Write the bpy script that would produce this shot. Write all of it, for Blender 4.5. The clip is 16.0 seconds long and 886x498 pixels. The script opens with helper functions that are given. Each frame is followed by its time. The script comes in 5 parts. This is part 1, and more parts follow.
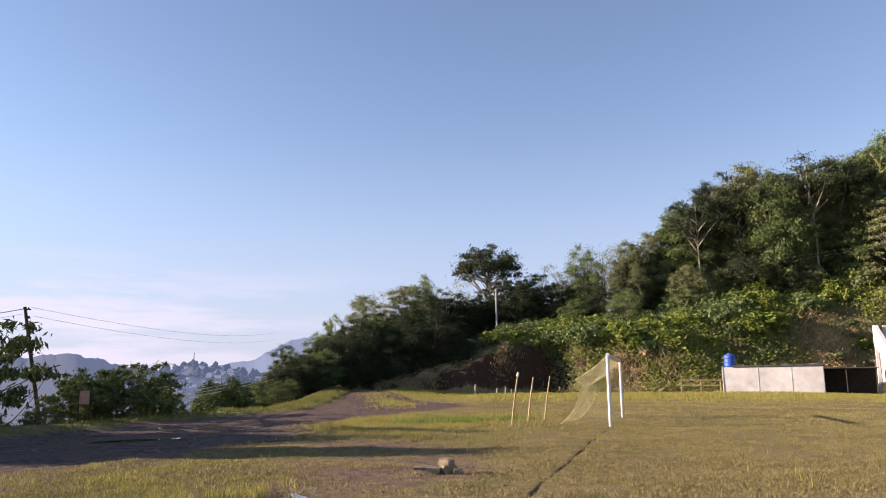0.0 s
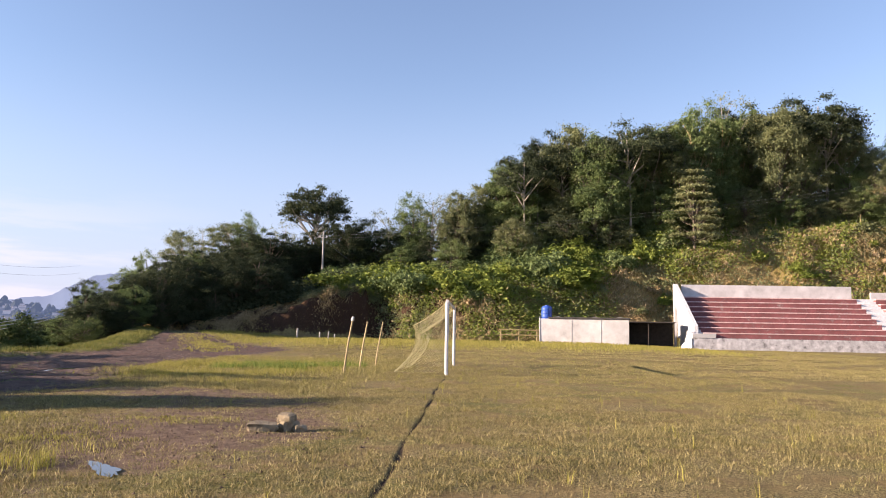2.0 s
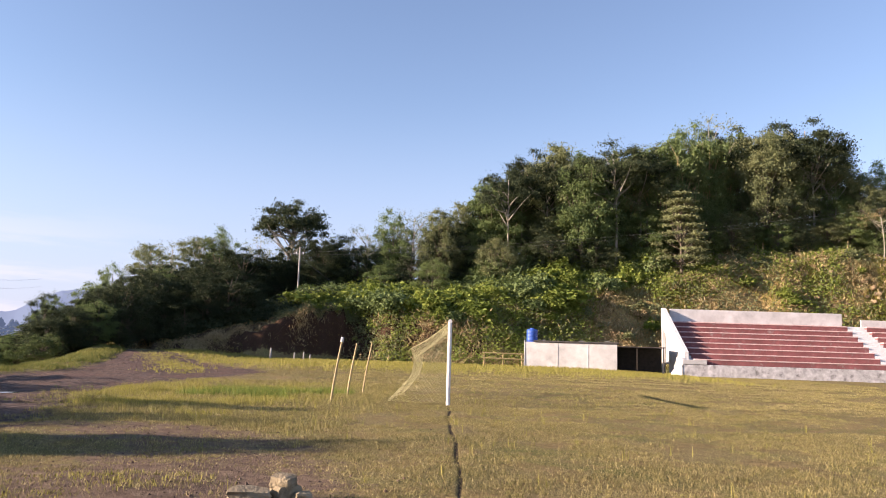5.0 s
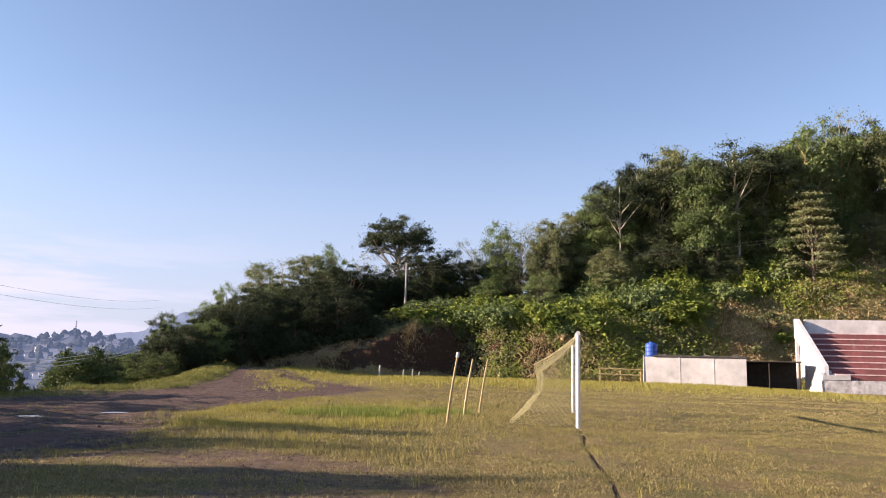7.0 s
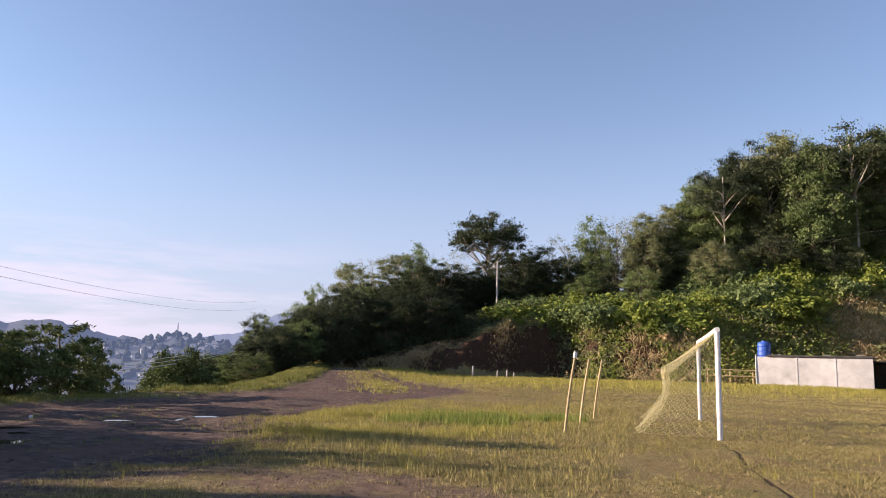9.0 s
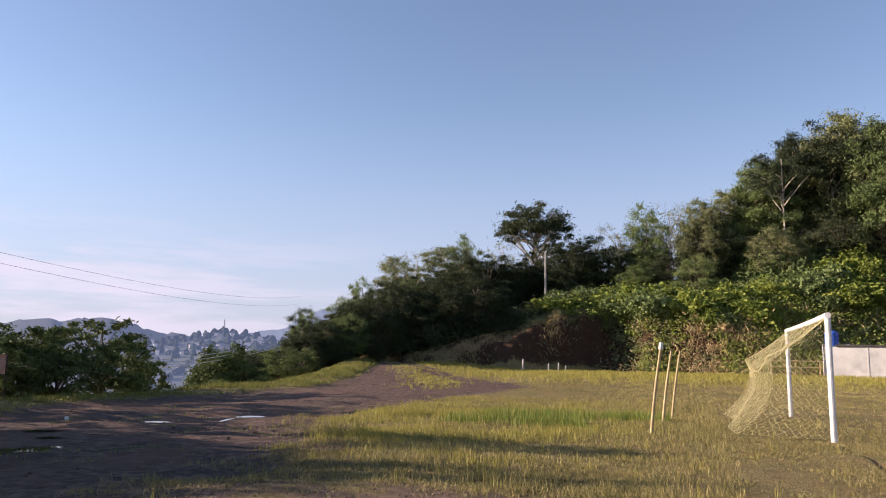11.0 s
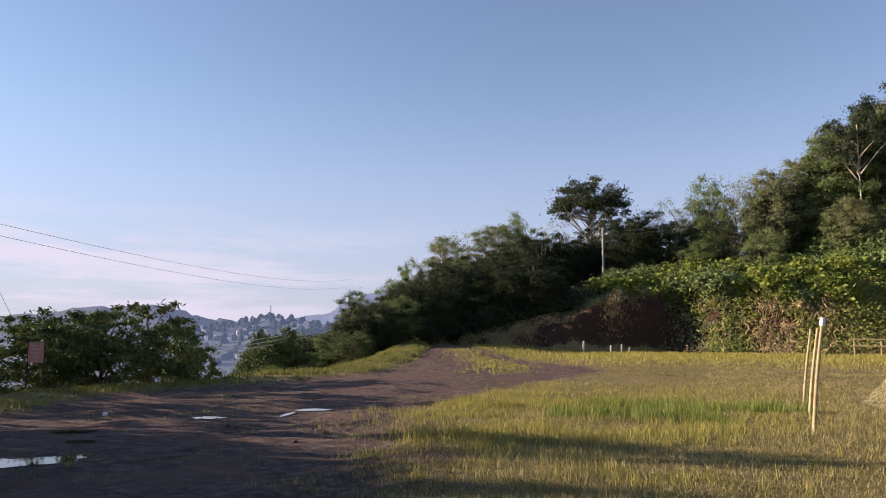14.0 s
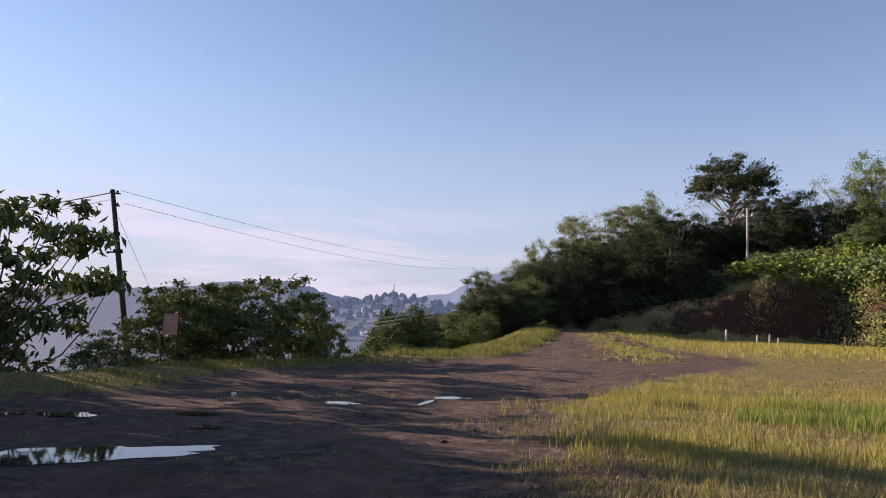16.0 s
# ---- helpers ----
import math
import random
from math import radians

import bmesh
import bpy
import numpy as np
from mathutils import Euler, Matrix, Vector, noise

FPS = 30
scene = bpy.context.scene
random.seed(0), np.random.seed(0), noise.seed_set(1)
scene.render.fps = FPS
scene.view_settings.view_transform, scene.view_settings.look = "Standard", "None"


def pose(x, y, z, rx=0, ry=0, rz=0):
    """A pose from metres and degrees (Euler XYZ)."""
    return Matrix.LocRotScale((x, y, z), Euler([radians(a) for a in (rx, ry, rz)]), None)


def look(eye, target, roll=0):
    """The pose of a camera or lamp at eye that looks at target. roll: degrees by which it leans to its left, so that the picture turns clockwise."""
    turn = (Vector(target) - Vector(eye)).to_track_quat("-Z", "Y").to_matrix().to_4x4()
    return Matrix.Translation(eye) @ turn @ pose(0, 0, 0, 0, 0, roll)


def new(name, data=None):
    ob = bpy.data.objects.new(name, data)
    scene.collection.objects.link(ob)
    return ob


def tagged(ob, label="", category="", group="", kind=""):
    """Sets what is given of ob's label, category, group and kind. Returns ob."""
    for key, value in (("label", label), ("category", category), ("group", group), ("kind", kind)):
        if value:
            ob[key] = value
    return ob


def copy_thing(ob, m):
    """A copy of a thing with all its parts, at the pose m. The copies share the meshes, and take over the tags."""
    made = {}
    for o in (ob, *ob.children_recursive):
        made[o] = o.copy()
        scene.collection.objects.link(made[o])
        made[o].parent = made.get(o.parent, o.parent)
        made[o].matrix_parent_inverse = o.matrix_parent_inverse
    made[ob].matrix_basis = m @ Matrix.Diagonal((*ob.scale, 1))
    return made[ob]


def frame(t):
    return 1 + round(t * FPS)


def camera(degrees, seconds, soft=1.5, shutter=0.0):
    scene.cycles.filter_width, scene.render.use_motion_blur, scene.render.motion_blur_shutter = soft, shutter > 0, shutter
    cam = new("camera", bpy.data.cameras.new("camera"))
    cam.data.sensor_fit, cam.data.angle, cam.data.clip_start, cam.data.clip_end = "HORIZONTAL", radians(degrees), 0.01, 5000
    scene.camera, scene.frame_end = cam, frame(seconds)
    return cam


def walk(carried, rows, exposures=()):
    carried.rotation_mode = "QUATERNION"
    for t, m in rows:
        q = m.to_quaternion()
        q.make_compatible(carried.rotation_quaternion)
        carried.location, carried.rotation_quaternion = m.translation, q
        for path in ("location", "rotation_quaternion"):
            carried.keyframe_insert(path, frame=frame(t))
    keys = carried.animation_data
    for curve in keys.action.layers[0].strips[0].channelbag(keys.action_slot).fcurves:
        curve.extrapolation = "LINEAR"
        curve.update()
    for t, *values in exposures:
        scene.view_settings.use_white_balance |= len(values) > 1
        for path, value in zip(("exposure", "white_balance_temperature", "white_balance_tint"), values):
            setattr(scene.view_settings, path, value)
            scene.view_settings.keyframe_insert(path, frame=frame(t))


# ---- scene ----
cam = camera(60.2, 16.0, soft=1.0)
PATH = [
    (0, (1.993, -27.559, 1.342), (1.447, -25.668, 1.7), -0.5),
    (0.5, (1.75, -27.169, 1.367), (1.325, -25.244, 1.709), -0.4),
    (1, (1.483, -26.786, 1.361), (1.222, -24.826, 1.658), -0.4),
    (1.5, (1.323, -26.303, 1.388), (1.159, -24.329, 1.666), 0.4),
    (2, (1.113, -25.871, 1.34), (1.014, -23.886, 1.561), 1.0),
    (2.5, (0.955, -25.287, 1.318), (0.867, -23.299, 1.518), 1.4),
    (3, (0.739, -24.727, 1.331), (0.681, -22.741, 1.557), 1.5),
    (3.5, (0.6, -24.3, 1.376), (0.584, -22.316, 1.629), 0.9),
    (3.7, (0.565, -24.082, 1.402), (0.537, -22.1, 1.666), 1.0),
    (5.8, (-0.122, -22.16, 1.397), (-0.161, -20.18, 1.676), 2.4),
    (6, (-0.123, -21.923, 1.401), (-0.201, -19.944, 1.68), 2.3),
    (6.5, (-0.286, -21.132, 1.41), (-0.506, -19.165, 1.699), 2.5),
    (7, (-0.491, -20.662, 1.397), (-0.792, -18.71, 1.709), 1.5),
    (7.5, (-0.674, -20.062, 1.433), (-1.084, -18.132, 1.762), 1.6),
    (8, (-0.913, -19.534, 1.41), (-1.306, -17.598, 1.72), 1.4),
    (8.5, (-1.165, -18.997, 1.392), (-1.621, -17.075, 1.702), 1.7),
    (8.7, (-1.285, -18.797, 1.416), (-1.774, -16.883, 1.727), 1.7),
    (10.8, (-2.394, -17.046, 1.403), (-2.994, -15.159, 1.68), 0.7),
    (11, (-2.479, -16.858, 1.419), (-3.103, -14.98, 1.708), 1.0),
    (11.5, (-2.774, -16.407, 1.397), (-3.382, -14.519, 1.657), 1.5),
    (12, (-3.034, -15.965, 1.392), (-3.688, -14.095, 1.666), 1.5),
    (12.5, (-3.41, -15.534, 1.396), (-4.136, -13.691, 1.67), 1.9),
    (13, (-3.718, -15.202, 1.384), (-4.446, -13.356, 1.637), 1.5),
    (13.5, (-4.088, -14.756, 1.411), (-4.854, -12.927, 1.672), 1.1),
    (14, (-4.426, -14.424, 1.407), (-5.154, -12.577, 1.651), 0.4),
    (14.5, (-4.733, -14.027, 1.404), (-5.526, -12.208, 1.653), 1.3),
    (15, (-5.083, -13.661, 1.397), (-5.941, -11.869, 1.628), 1.9),
    (15.5, (-5.456, -13.247, 1.418), (-6.377, -11.483, 1.623), 1.6),
    (16, (-5.814, -12.876, 1.431), (-6.828, -11.162, 1.62), 2.2),
]
walk(cam, [(t, look(eye, target, roll)) for t, eye, target, roll in PATH],
     exposures=[(0.0, 1.34, 6900, 25), (1.5, 1.48, 6900, 25), (3.5, 1.58, 6900, 25), (7.0, 1.41, 6900, 25), (11.0, 1.22, 6900, 25), (16.0, 1.13, 6900, 25)])

# ---- world, sun, exposure ----
SUN_WAY = Vector((-8.3, -2.0, 2.48)).normalized()          # towards the sun
SUN_EL = math.asin(SUN_WAY.z)
SUN_AZ = math.atan2(SUN_WAY.x, SUN_WAY.y)                  # clockwise from +y
sun = new("sun", bpy.data.lights.new("sun", "SUN"))
sun.data.energy, sun.data.angle, sun.data.color = 5.0, radians(0.55), (1.0, 0.87, 0.68)
sun.matrix_world = look((0, 0, 60), Vector((0, 0, 60)) - SUN_WAY)

world = bpy.data.worlds.new("sky")
scene.world = world
world.use_nodes = True
wn, wl = world.node_tree.nodes, world.node_tree.links
wn.clear()
w_out = wn.new("ShaderNodeOutputWorld")
w_bg = wn.new("ShaderNodeBackground")
w_bg.inputs["Strength"].default_value = 0.087
w_sky = wn.new("ShaderNodeTexSky")
w_sky.sky_type, w_sky.sun_disc = "NISHITA", False
w_sky.sun_elevation, w_sky.sun_rotation = SUN_EL, SUN_AZ
w_sky.altitude, w_sky.air_density, w_sky.dust_density, w_sky.ozone_density = 500, 1.05, 0.2, 2.2
# thin low clouds near the horizon
w_co = wn.new("ShaderNodeTexCoord")
w_map = wn.new("ShaderNodeMapping")
w_map.inputs["Scale"].default_value = (2.0, 2.0, 17.0)
w_n = wn.new("ShaderNodeTexNoise")
w_n.inputs["Scale"].default_value, w_n.inputs["Detail"].default_value, w_n.inputs["Roughness"].default_value = 1.6, 8, 0.6
w_sep = wn.new("ShaderNodeSeparateXYZ")
w_band = wn.new("ShaderNodeMapRange")
w_band.interpolation_type = "SMOOTHSTEP"
w_band.inputs["From Min"].default_value, w_band.inputs["From Max"].default_value = 0.19, 0.07
w_west = wn.new("ShaderNodeMapRange")
w_west.inputs["From Min"].default_value, w_west.inputs["From Max"].default_value = -0.3, -0.75
w_thr = wn.new("ShaderNodeMapRange")
w_thr.interpolation_type = "SMOOTHSTEP"
w_thr.inputs["From Min"].default_value, w_thr.inputs["From Max"].default_value = 0.43, 0.60
w_mul = wn.new("ShaderNodeMath"); w_mul.operation = "MULTIPLY"
w_mul2 = wn.new("ShaderNodeMath"); w_mul2.operation = "MULTIPLY"
w_mix = wn.new("ShaderNodeMix"); w_mix.data_type = "RGBA"
w_mix.inputs[7].default_value = (4.0, 4.1, 4.9, 1)
wl.new(w_co.outputs["Generated"], w_map.inputs["Vector"])
wl.new(w_map.outputs[0], w_n.inputs["Vector"])
wl.new(w_co.outputs["Generated"], w_sep.inputs[0])
wl.new(w_sep.outputs["Z"], w_band.inputs["Value"])
wl.new(w_sep.outputs["X"], w_west.inputs["Value"])
wl.new(w_n.outputs["Fac"], w_thr.inputs["Value"])
wl.new(w_thr.outputs[0], w_mul.inputs[0]); wl.new(w_band.outputs[0], w_mul.inputs[1])
wl.new(w_mul.outputs[0], w_mul2.inputs[0]); wl.new(w_west.outputs[0], w_mul2.inputs[1])
wl.new(w_mul2.outputs[0], w_mix.inputs[0])
# pale morning haze that thickens towards the horizon
w_hz = wn.new("ShaderNodeMapRange")
w_hz.interpolation_type = "SMOOTHSTEP"
w_hz.inputs["From Min"].default_value, w_hz.inputs["From Max"].default_value = 0.34, -0.02
w_hz.inputs["To Max"].default_value = 0.85
w_hmix = wn.new("ShaderNodeMix"); w_hmix.data_type = "RGBA"
w_hmix.inputs[7].default_value = (2.25, 2.68, 3.78, 1)
wl.new(w_sep.outputs["Z"], w_hz.inputs["Value"])
wl.new(w_hz.outputs[0], w_hmix.inputs[0])
wl.new(w_sky.outputs[0], w_hmix.inputs[6])
wl.new(w_hmix.outputs[2], w_mix.inputs[6])
wl.new(w_mix.outputs[2], w_bg.inputs["Color"])
wl.new(w_bg.outputs[0], w_out.inputs["Surface"])


# ---- materials ----
def mat(name, stops, scale=4.0, rough=0.85, metal=0.0, bump=0.3, bump_scale=None, detail=6, island=0.0, per_object=0.0,
        translucent=0.0, spec=0.3, bump_dist=0.02, second=0.0, second_scale=0.3):
    """Noise-driven colour from (position, colour) stops, with grain, a second large scale of stains, and relief."""
    m = bpy.data.materials.new(name)
    m.use_nodes = True
    n, l = m.node_tree.nodes, m.node_tree.links
    n.clear()
    out = n.new("ShaderNodeOutputMaterial")
    b = n.new("ShaderNodeBsdfPrincipled")
    b.inputs["Roughness"].default_value, b.inputs["Metallic"].default_value = rough, metal
    b.inputs["Specular IOR Level"].default_value = spec
    co = n.new("ShaderNodeTexCoord")
    no = n.new("ShaderNodeTexNoise")
    no.inputs["Scale"].default_value, no.inputs["Detail"].default_value, no.inputs["Roughness"].default_value = scale, detail, 0.65
    l.new(co.outputs["Object"], no.inputs["Vector"])
    ramp = n.new("ShaderNodeValToRGB")
    els = ramp.color_ramp.elements
    while len(els) < len(stops):
        els.new(0.5)
    for e, (p, c) in zip(els, stops):
        e.position, e.color = p, (*c, 1)
    fac = no.outputs["Fac"]
    for amount, node, socket in ((island, "ShaderNodeNewGeometry", "Random Per Island"), (per_object, "ShaderNodeObjectInfo", "Random")):
        if amount:
            g = n.new(node)
            mm = n.new("ShaderNodeMix")
            mm.inputs[0].default_value = amount
            l.new(fac, mm.inputs[2]); l.new(g.outputs[socket], mm.inputs[3])
            fac = mm.outputs[0]
    l.new(fac, ramp.inputs["Fac"])
    colour = ramp.outputs["Color"]
    if second:
        n2 = n.new("ShaderNodeTexNoise")
        n2.inputs["Scale"].default_value, n2.inputs["Detail"].default_value = second_scale, 4
        l.new(co.outputs["Object"], n2.inputs["Vector"])
        mr = n.new("ShaderNodeMapRange")
        mr.inputs["From Min"].default_value, mr.inputs["From Max"].default_value = 0.35, 0.7
        mr.inputs["To Min"].default_value, mr.inputs["To Max"].default_value = 1.0 - second, 1.0
        l.new(n2.outputs["Fac"], mr.inputs["Value"])
        vm = n.new("ShaderNodeVectorMath"); vm.operation = "SCALE"
        l.new(colour, vm.inputs[0]); l.new(mr.outputs[0], vm.inputs["Scale"])
        colour = vm.outputs[0]
    l.new(colour, b.inputs["Base Color"])
    if bump:
        n3 = n.new("ShaderNodeTexNoise")
        n3.inputs["Scale"].default_value, n3.inputs["Detail"].default_value = bump_scale or scale * 4, 5
        l.new(co.outputs["Object"], n3.inputs["Vector"])
        bu = n.new("ShaderNodeBump")
        bu.inputs["Strength"].default_value, bu.inputs["Distance"].default_value = bump, bump_dist
        l.new(n3.outputs["Fac"], bu.inputs["Height"])
        l.new(bu.outputs[0], b.inputs["Normal"])
    surface = b.outputs[0]
    if translucent:
        tr = n.new("ShaderNodeBsdfTranslucent")
        l.new(colour, tr.inputs["Color"])
        ms = n.new("ShaderNodeMixShader")
        ms.inputs[0].default_value = translucent
        l.new(surface, ms.inputs[1]); l.new(tr.outputs[0], ms.inputs[2])
        surface = ms.outputs[0]
    l.new(surface, out.inputs["Surface"])
    return m


def ground_material():
    """Bare soil, trodden dry turf and grassy slope, mixed by where each lies, with ragged edges."""
    m = bpy.data.materials.new("soil_and_turf")
    m.use_nodes = True
    n, l = m.node_tree.nodes, m.node_tree.links
    b = n["Principled BSDF"]
    b.inputs["Roughness"].default_value, b.inputs["Specular IOR Level"].default_value = 0.95, 0.15
    co = n.new("ShaderNodeTexCoord")

    def noise_node(scale, detail=8, rough=0.65):
        k = n.new("ShaderNodeTexNoise")
        k.inputs["Scale"].default_value, k.inputs["Detail"].default_value, k.inputs["Roughness"].default_value = scale, detail, rough
        l.new(co.outputs["Object"], k.inputs["Vector"])
        return k.outputs["Fac"]

    def ramp(fac, *stops):
        r = n.new("ShaderNodeValToRGB")
        while len(r.color_ramp.elements) < len(stops):
            r.color_ramp.elements.new(0.5)
        for e, (p, c) in zip(r.color_ramp.elements, stops):
            e.position, e.color = p, (*c, 1)
        l.new(fac, r.inputs["Fac"])
        return r.outputs["Color"]

    def mix(fac, a, c):
        k = n.new("ShaderNodeMix"); k.data_type = "RGBA"
        l.new(fac, k.inputs[0]); l.new(a, k.inputs[6]); l.new(c, k.inputs[7])
        return k.outputs[2]

    def edge(name, noise_out, width=0.12):
        """A mask that follows the attribute but has a ragged border."""
        a = n.new("ShaderNodeAttribute"); a.attribute_name = name
        s = n.new("ShaderNodeMath"); s.operation = "ADD"
        l.new(a.outputs["Fac"], s.inputs[0]); l.new(noise_out, s.inputs[1])
        r = n.new("ShaderNodeMapRange"); r.interpolation_type = "SMOOTHSTEP"
        r.inputs["From Min"].default_value, r.inputs["From Max"].default_value = 1.0 - width, 1.0 + width
        l.new(s.outputs[0], r.inputs["Value"])
        return r.outputs[0]

    fine, mid, big, grit = noise_node(38), noise_node(5.0), noise_node(0.35, 6), noise_node(140, 4)
    road = ramp(mid, (0.3, (0.038, 0.028, 0.025)), (0.5, (0.098, 0.070, 0.060)), (0.70, (0.23, 0.165, 0.135)))
    ruddy = ramp(fine, (0.3, (0.09, 0.054, 0.044)), (0.6, (0.17, 0.105, 0.083)), (0.75, (0.25, 0.165, 0.13)))
    road = mix(ramp(noise_node(0.5, 7), (0.45, (0, 0, 0)), (0.62, (0.75, 0.75, 0.75))), road, ruddy)
    turf_a = ramp(fine, (0.38, (0.07, 0.053, 0.027)), (0.5, (0.235, 0.185, 0.08)), (0.63, (0.40, 0.325, 0.155)))
    turf_b = ramp(fine, (0.38, (0.048, 0.048, 0.018)), (0.52, (0.18, 0.17, 0.052)), (0.66, (0.33, 0.29, 0.11)))
    turf = mix(ramp(big, (0.42, (0, 0, 0)), (0.62, (1, 1, 1))), turf_a, turf_b)
    bare = ramp(mid, (0.35, (0.15, 0.108, 0.05)), (0.7, (0.30, 0.222, 0.10)))
    patch = ramp(noise_node(0.9, 9, 0.7), (0.46, (0, 0, 0)), (0.58, (1, 1, 1)))
    turf = mix(patch, turf, bare)
    slope = ramp(mid, (0.3, (0.21, 0.135, 0.06)), (0.5, (0.37, 0.26, 0.115)), (0.68, (0.30, 0.26, 0.085)))
    # red soil of the cut, its colour lowered to carry the bank's shade
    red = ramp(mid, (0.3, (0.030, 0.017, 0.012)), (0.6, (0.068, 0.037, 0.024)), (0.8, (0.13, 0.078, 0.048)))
    far = ramp(noise_node(0.02, 6), (0.35, (0.03, 0.05, 0.02)), (0.65, (0.07, 0.09, 0.035)))
    dirt = ramp(mid, (0.3, (0.105, 0.07, 0.05)), (0.55, (0.185, 0.128, 0.09)), (0.75, (0.26, 0.19, 0.135)))
    turf = mix(edge("worn", noise_node(1.3, 9, 0.72), 0.10), turf, dirt)
    c = mix(edge("hill", mid), turf, slope)
    c = mix(edge("far", mid), c, far)
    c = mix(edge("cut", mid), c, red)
    c = mix(edge("road", noise_node(2.2, 9, 0.7), 0.10), c, road)
    # soil bared along the goal line, darkened further for shade in the groove
    soil = ramp(fine, (0.3, (0.032, 0.022, 0.016)), (0.7, (0.075, 0.052, 0.036)))
    c = mix(edge("line", fine, 0.25), c, soil)
    l.new(c, b.inputs["Base Color"])
    bu = n.new("ShaderNodeBump")
    bu.inputs["Strength"].default_value, bu.inputs["Distance"].default_value = 0.9, 0.08
    ad = n.new("ShaderNodeMath"); ad.operation = "ADD"
    l.new(fine, ad.inputs[0]); l.new(mid, ad.inputs[1])
    l.new(ad.outputs[0], bu.inputs["Height"])
    l.new(bu.outputs[0], b.inputs["Normal"])
    return m


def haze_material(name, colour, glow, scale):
    """Distant land under blue morning air: a plain far backdrop, its haze painted as bluish colour and a faint glow."""
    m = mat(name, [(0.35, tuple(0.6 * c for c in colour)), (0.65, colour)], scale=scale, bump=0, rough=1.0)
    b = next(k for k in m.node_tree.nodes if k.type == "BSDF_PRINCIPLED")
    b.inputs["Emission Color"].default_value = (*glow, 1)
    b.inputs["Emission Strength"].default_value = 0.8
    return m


GROUND = ground_material()
PAINT = mat("white_gloss_paint", [(0.3, (0.54, 0.53, 0.53)), (0.6, (0.70, 0.69, 0.70))], 9, 0.5, bump=0.15, second=0.15, second_scale=3)
WALLPAINT = mat("weathered_white_wall_paint", [(0.25, (0.44, 0.425, 0.42)), (0.45, (0.56, 0.545, 0.54)), (0.7, (0.65, 0.635, 0.63))], 1.3, 0.8,
                bump=0.2, second=0.25, second_scale=0.5)
STAINED = mat("stained_white_front_wall", [(0.3, (0.22, 0.21, 0.21)), (0.42, (0.50, 0.48, 0.49)), (0.62, (0.68, 0.66, 0.67))], 1.9, 0.85, bump=0.25, second=0.4, second_scale=2.2)
# black colour stands for the shade inside the open lean-to
SHADE_BLACK = mat("shade_black_sheet", [(0.3, (0.008, 0.007, 0.007)), (0.7, (0.025, 0.022, 0.02))], 3, 0.8, bump=0.2)
REDSTEP = mat("worn_red_step_paint", [(0.28, (0.30, 0.22, 0.21)), (0.42, (0.22, 0.085, 0.085)), (0.62, (0.28, 0.10, 0.10)), (0.8, (0.36, 0.22, 0.21))],
              2.0, 0.85, bump=0.2, second=0.3, second_scale=0.7)
PINK = mat("pinkish_step_edge_paint", [(0.3, (0.42, 0.26, 0.25)), (0.6, (0.62, 0.46, 0.44))], 3, 0.8, bump=0.1)
CONCRETE = mat("stained_grey_concrete", [(0.3, (0.10, 0.095, 0.09)), (0.6, (0.26, 0.25, 0.24))], 2, 0.9, bump=0.3, second=0.3)
DARKROOF = mat("dark_corroded_roof_sheet", [(0.3, (0.03, 0.027, 0.025)), (0.7, (0.09, 0.08, 0.075))], 3, 0.7, bump=0.2)
BLUE = mat("blue_moulded_plastic", [(0.3, (0.02, 0.07, 0.34)), (0.7, (0.03, 0.10, 0.42))], 4, 0.45, bump=0.05, spec=0.5)
BAMBOO = mat("dry_bamboo", [(0.3, (0.26, 0.19, 0.09)), (0.6, (0.46, 0.36, 0.19))], 7, 0.6, bump=0.15, second=0.2, second_scale=2)
NET = mat("yellowed_net_cord", [(0.3, (0.44, 0.39, 0.19)), (0.7, (0.62, 0.56, 0.33))], 6, 0.9, bump=0)
STONE = mat("pale_rough_stone", [(0.3, (0.12, 0.096, 0.062)), (0.6, (0.27, 0.22, 0.145)), (0.8, (0.45, 0.38, 0.27))], 7, 0.95, bump=0.8, bump_dist=0.03)
CLOD = mat("earthy_clods", [(0.2, (0.06, 0.04, 0.03)), (0.6, (0.13, 0.085, 0.06)), (0.9, (0.26, 0.19, 0.14))], 3, 0.95, bump=0.3, island=0.6)
ROCK = mat("tan_slope_rock", [(0.3, (0.15, 0.10, 0.055)), (0.6, (0.30, 0.215, 0.125)), (0.8, (0.44, 0.34, 0.22))], 2.2, 0.95, bump=0.8, bump_dist=0.08, per_object=0.4)
BARK = mat("grey_brown_bark", [(0.3, (0.07, 0.055, 0.04)), (0.7, (0.20, 0.165, 0.125))], 8, 0.95, bump=0.6)
PALEBARK = mat("pale_bark", [(0.3, (0.22, 0.20, 0.16)), (0.7, (0.42, 0.38, 0.32))], 6, 0.9, bump=0.4)
POLEWOOD = mat("dark_creosoted_pole", [(0.3, (0.018, 0.015, 0.013)), (0.7, (0.055, 0.045, 0.038))], 8, 0.85, bump=0.3)
POLEGREY = mat("grey_concrete_pole", [(0.3, (0.26, 0.25, 0.24)), (0.7, (0.42, 0.40, 0.38))], 6, 0.85, bump=0.2)
IRON = mat("dark_iron", [(0.3, (0.02, 0.02, 0.02)), (0.7, (0.06, 0.055, 0.05))], 8, 0.6, metal=0.5, bump=0.1)
CABLE = mat("grey_cable_sheath", [(0.3, (0.10, 0.10, 0.10)), (0.7, (0.20, 0.20, 0.20))], 5, 0.6, bump=0)
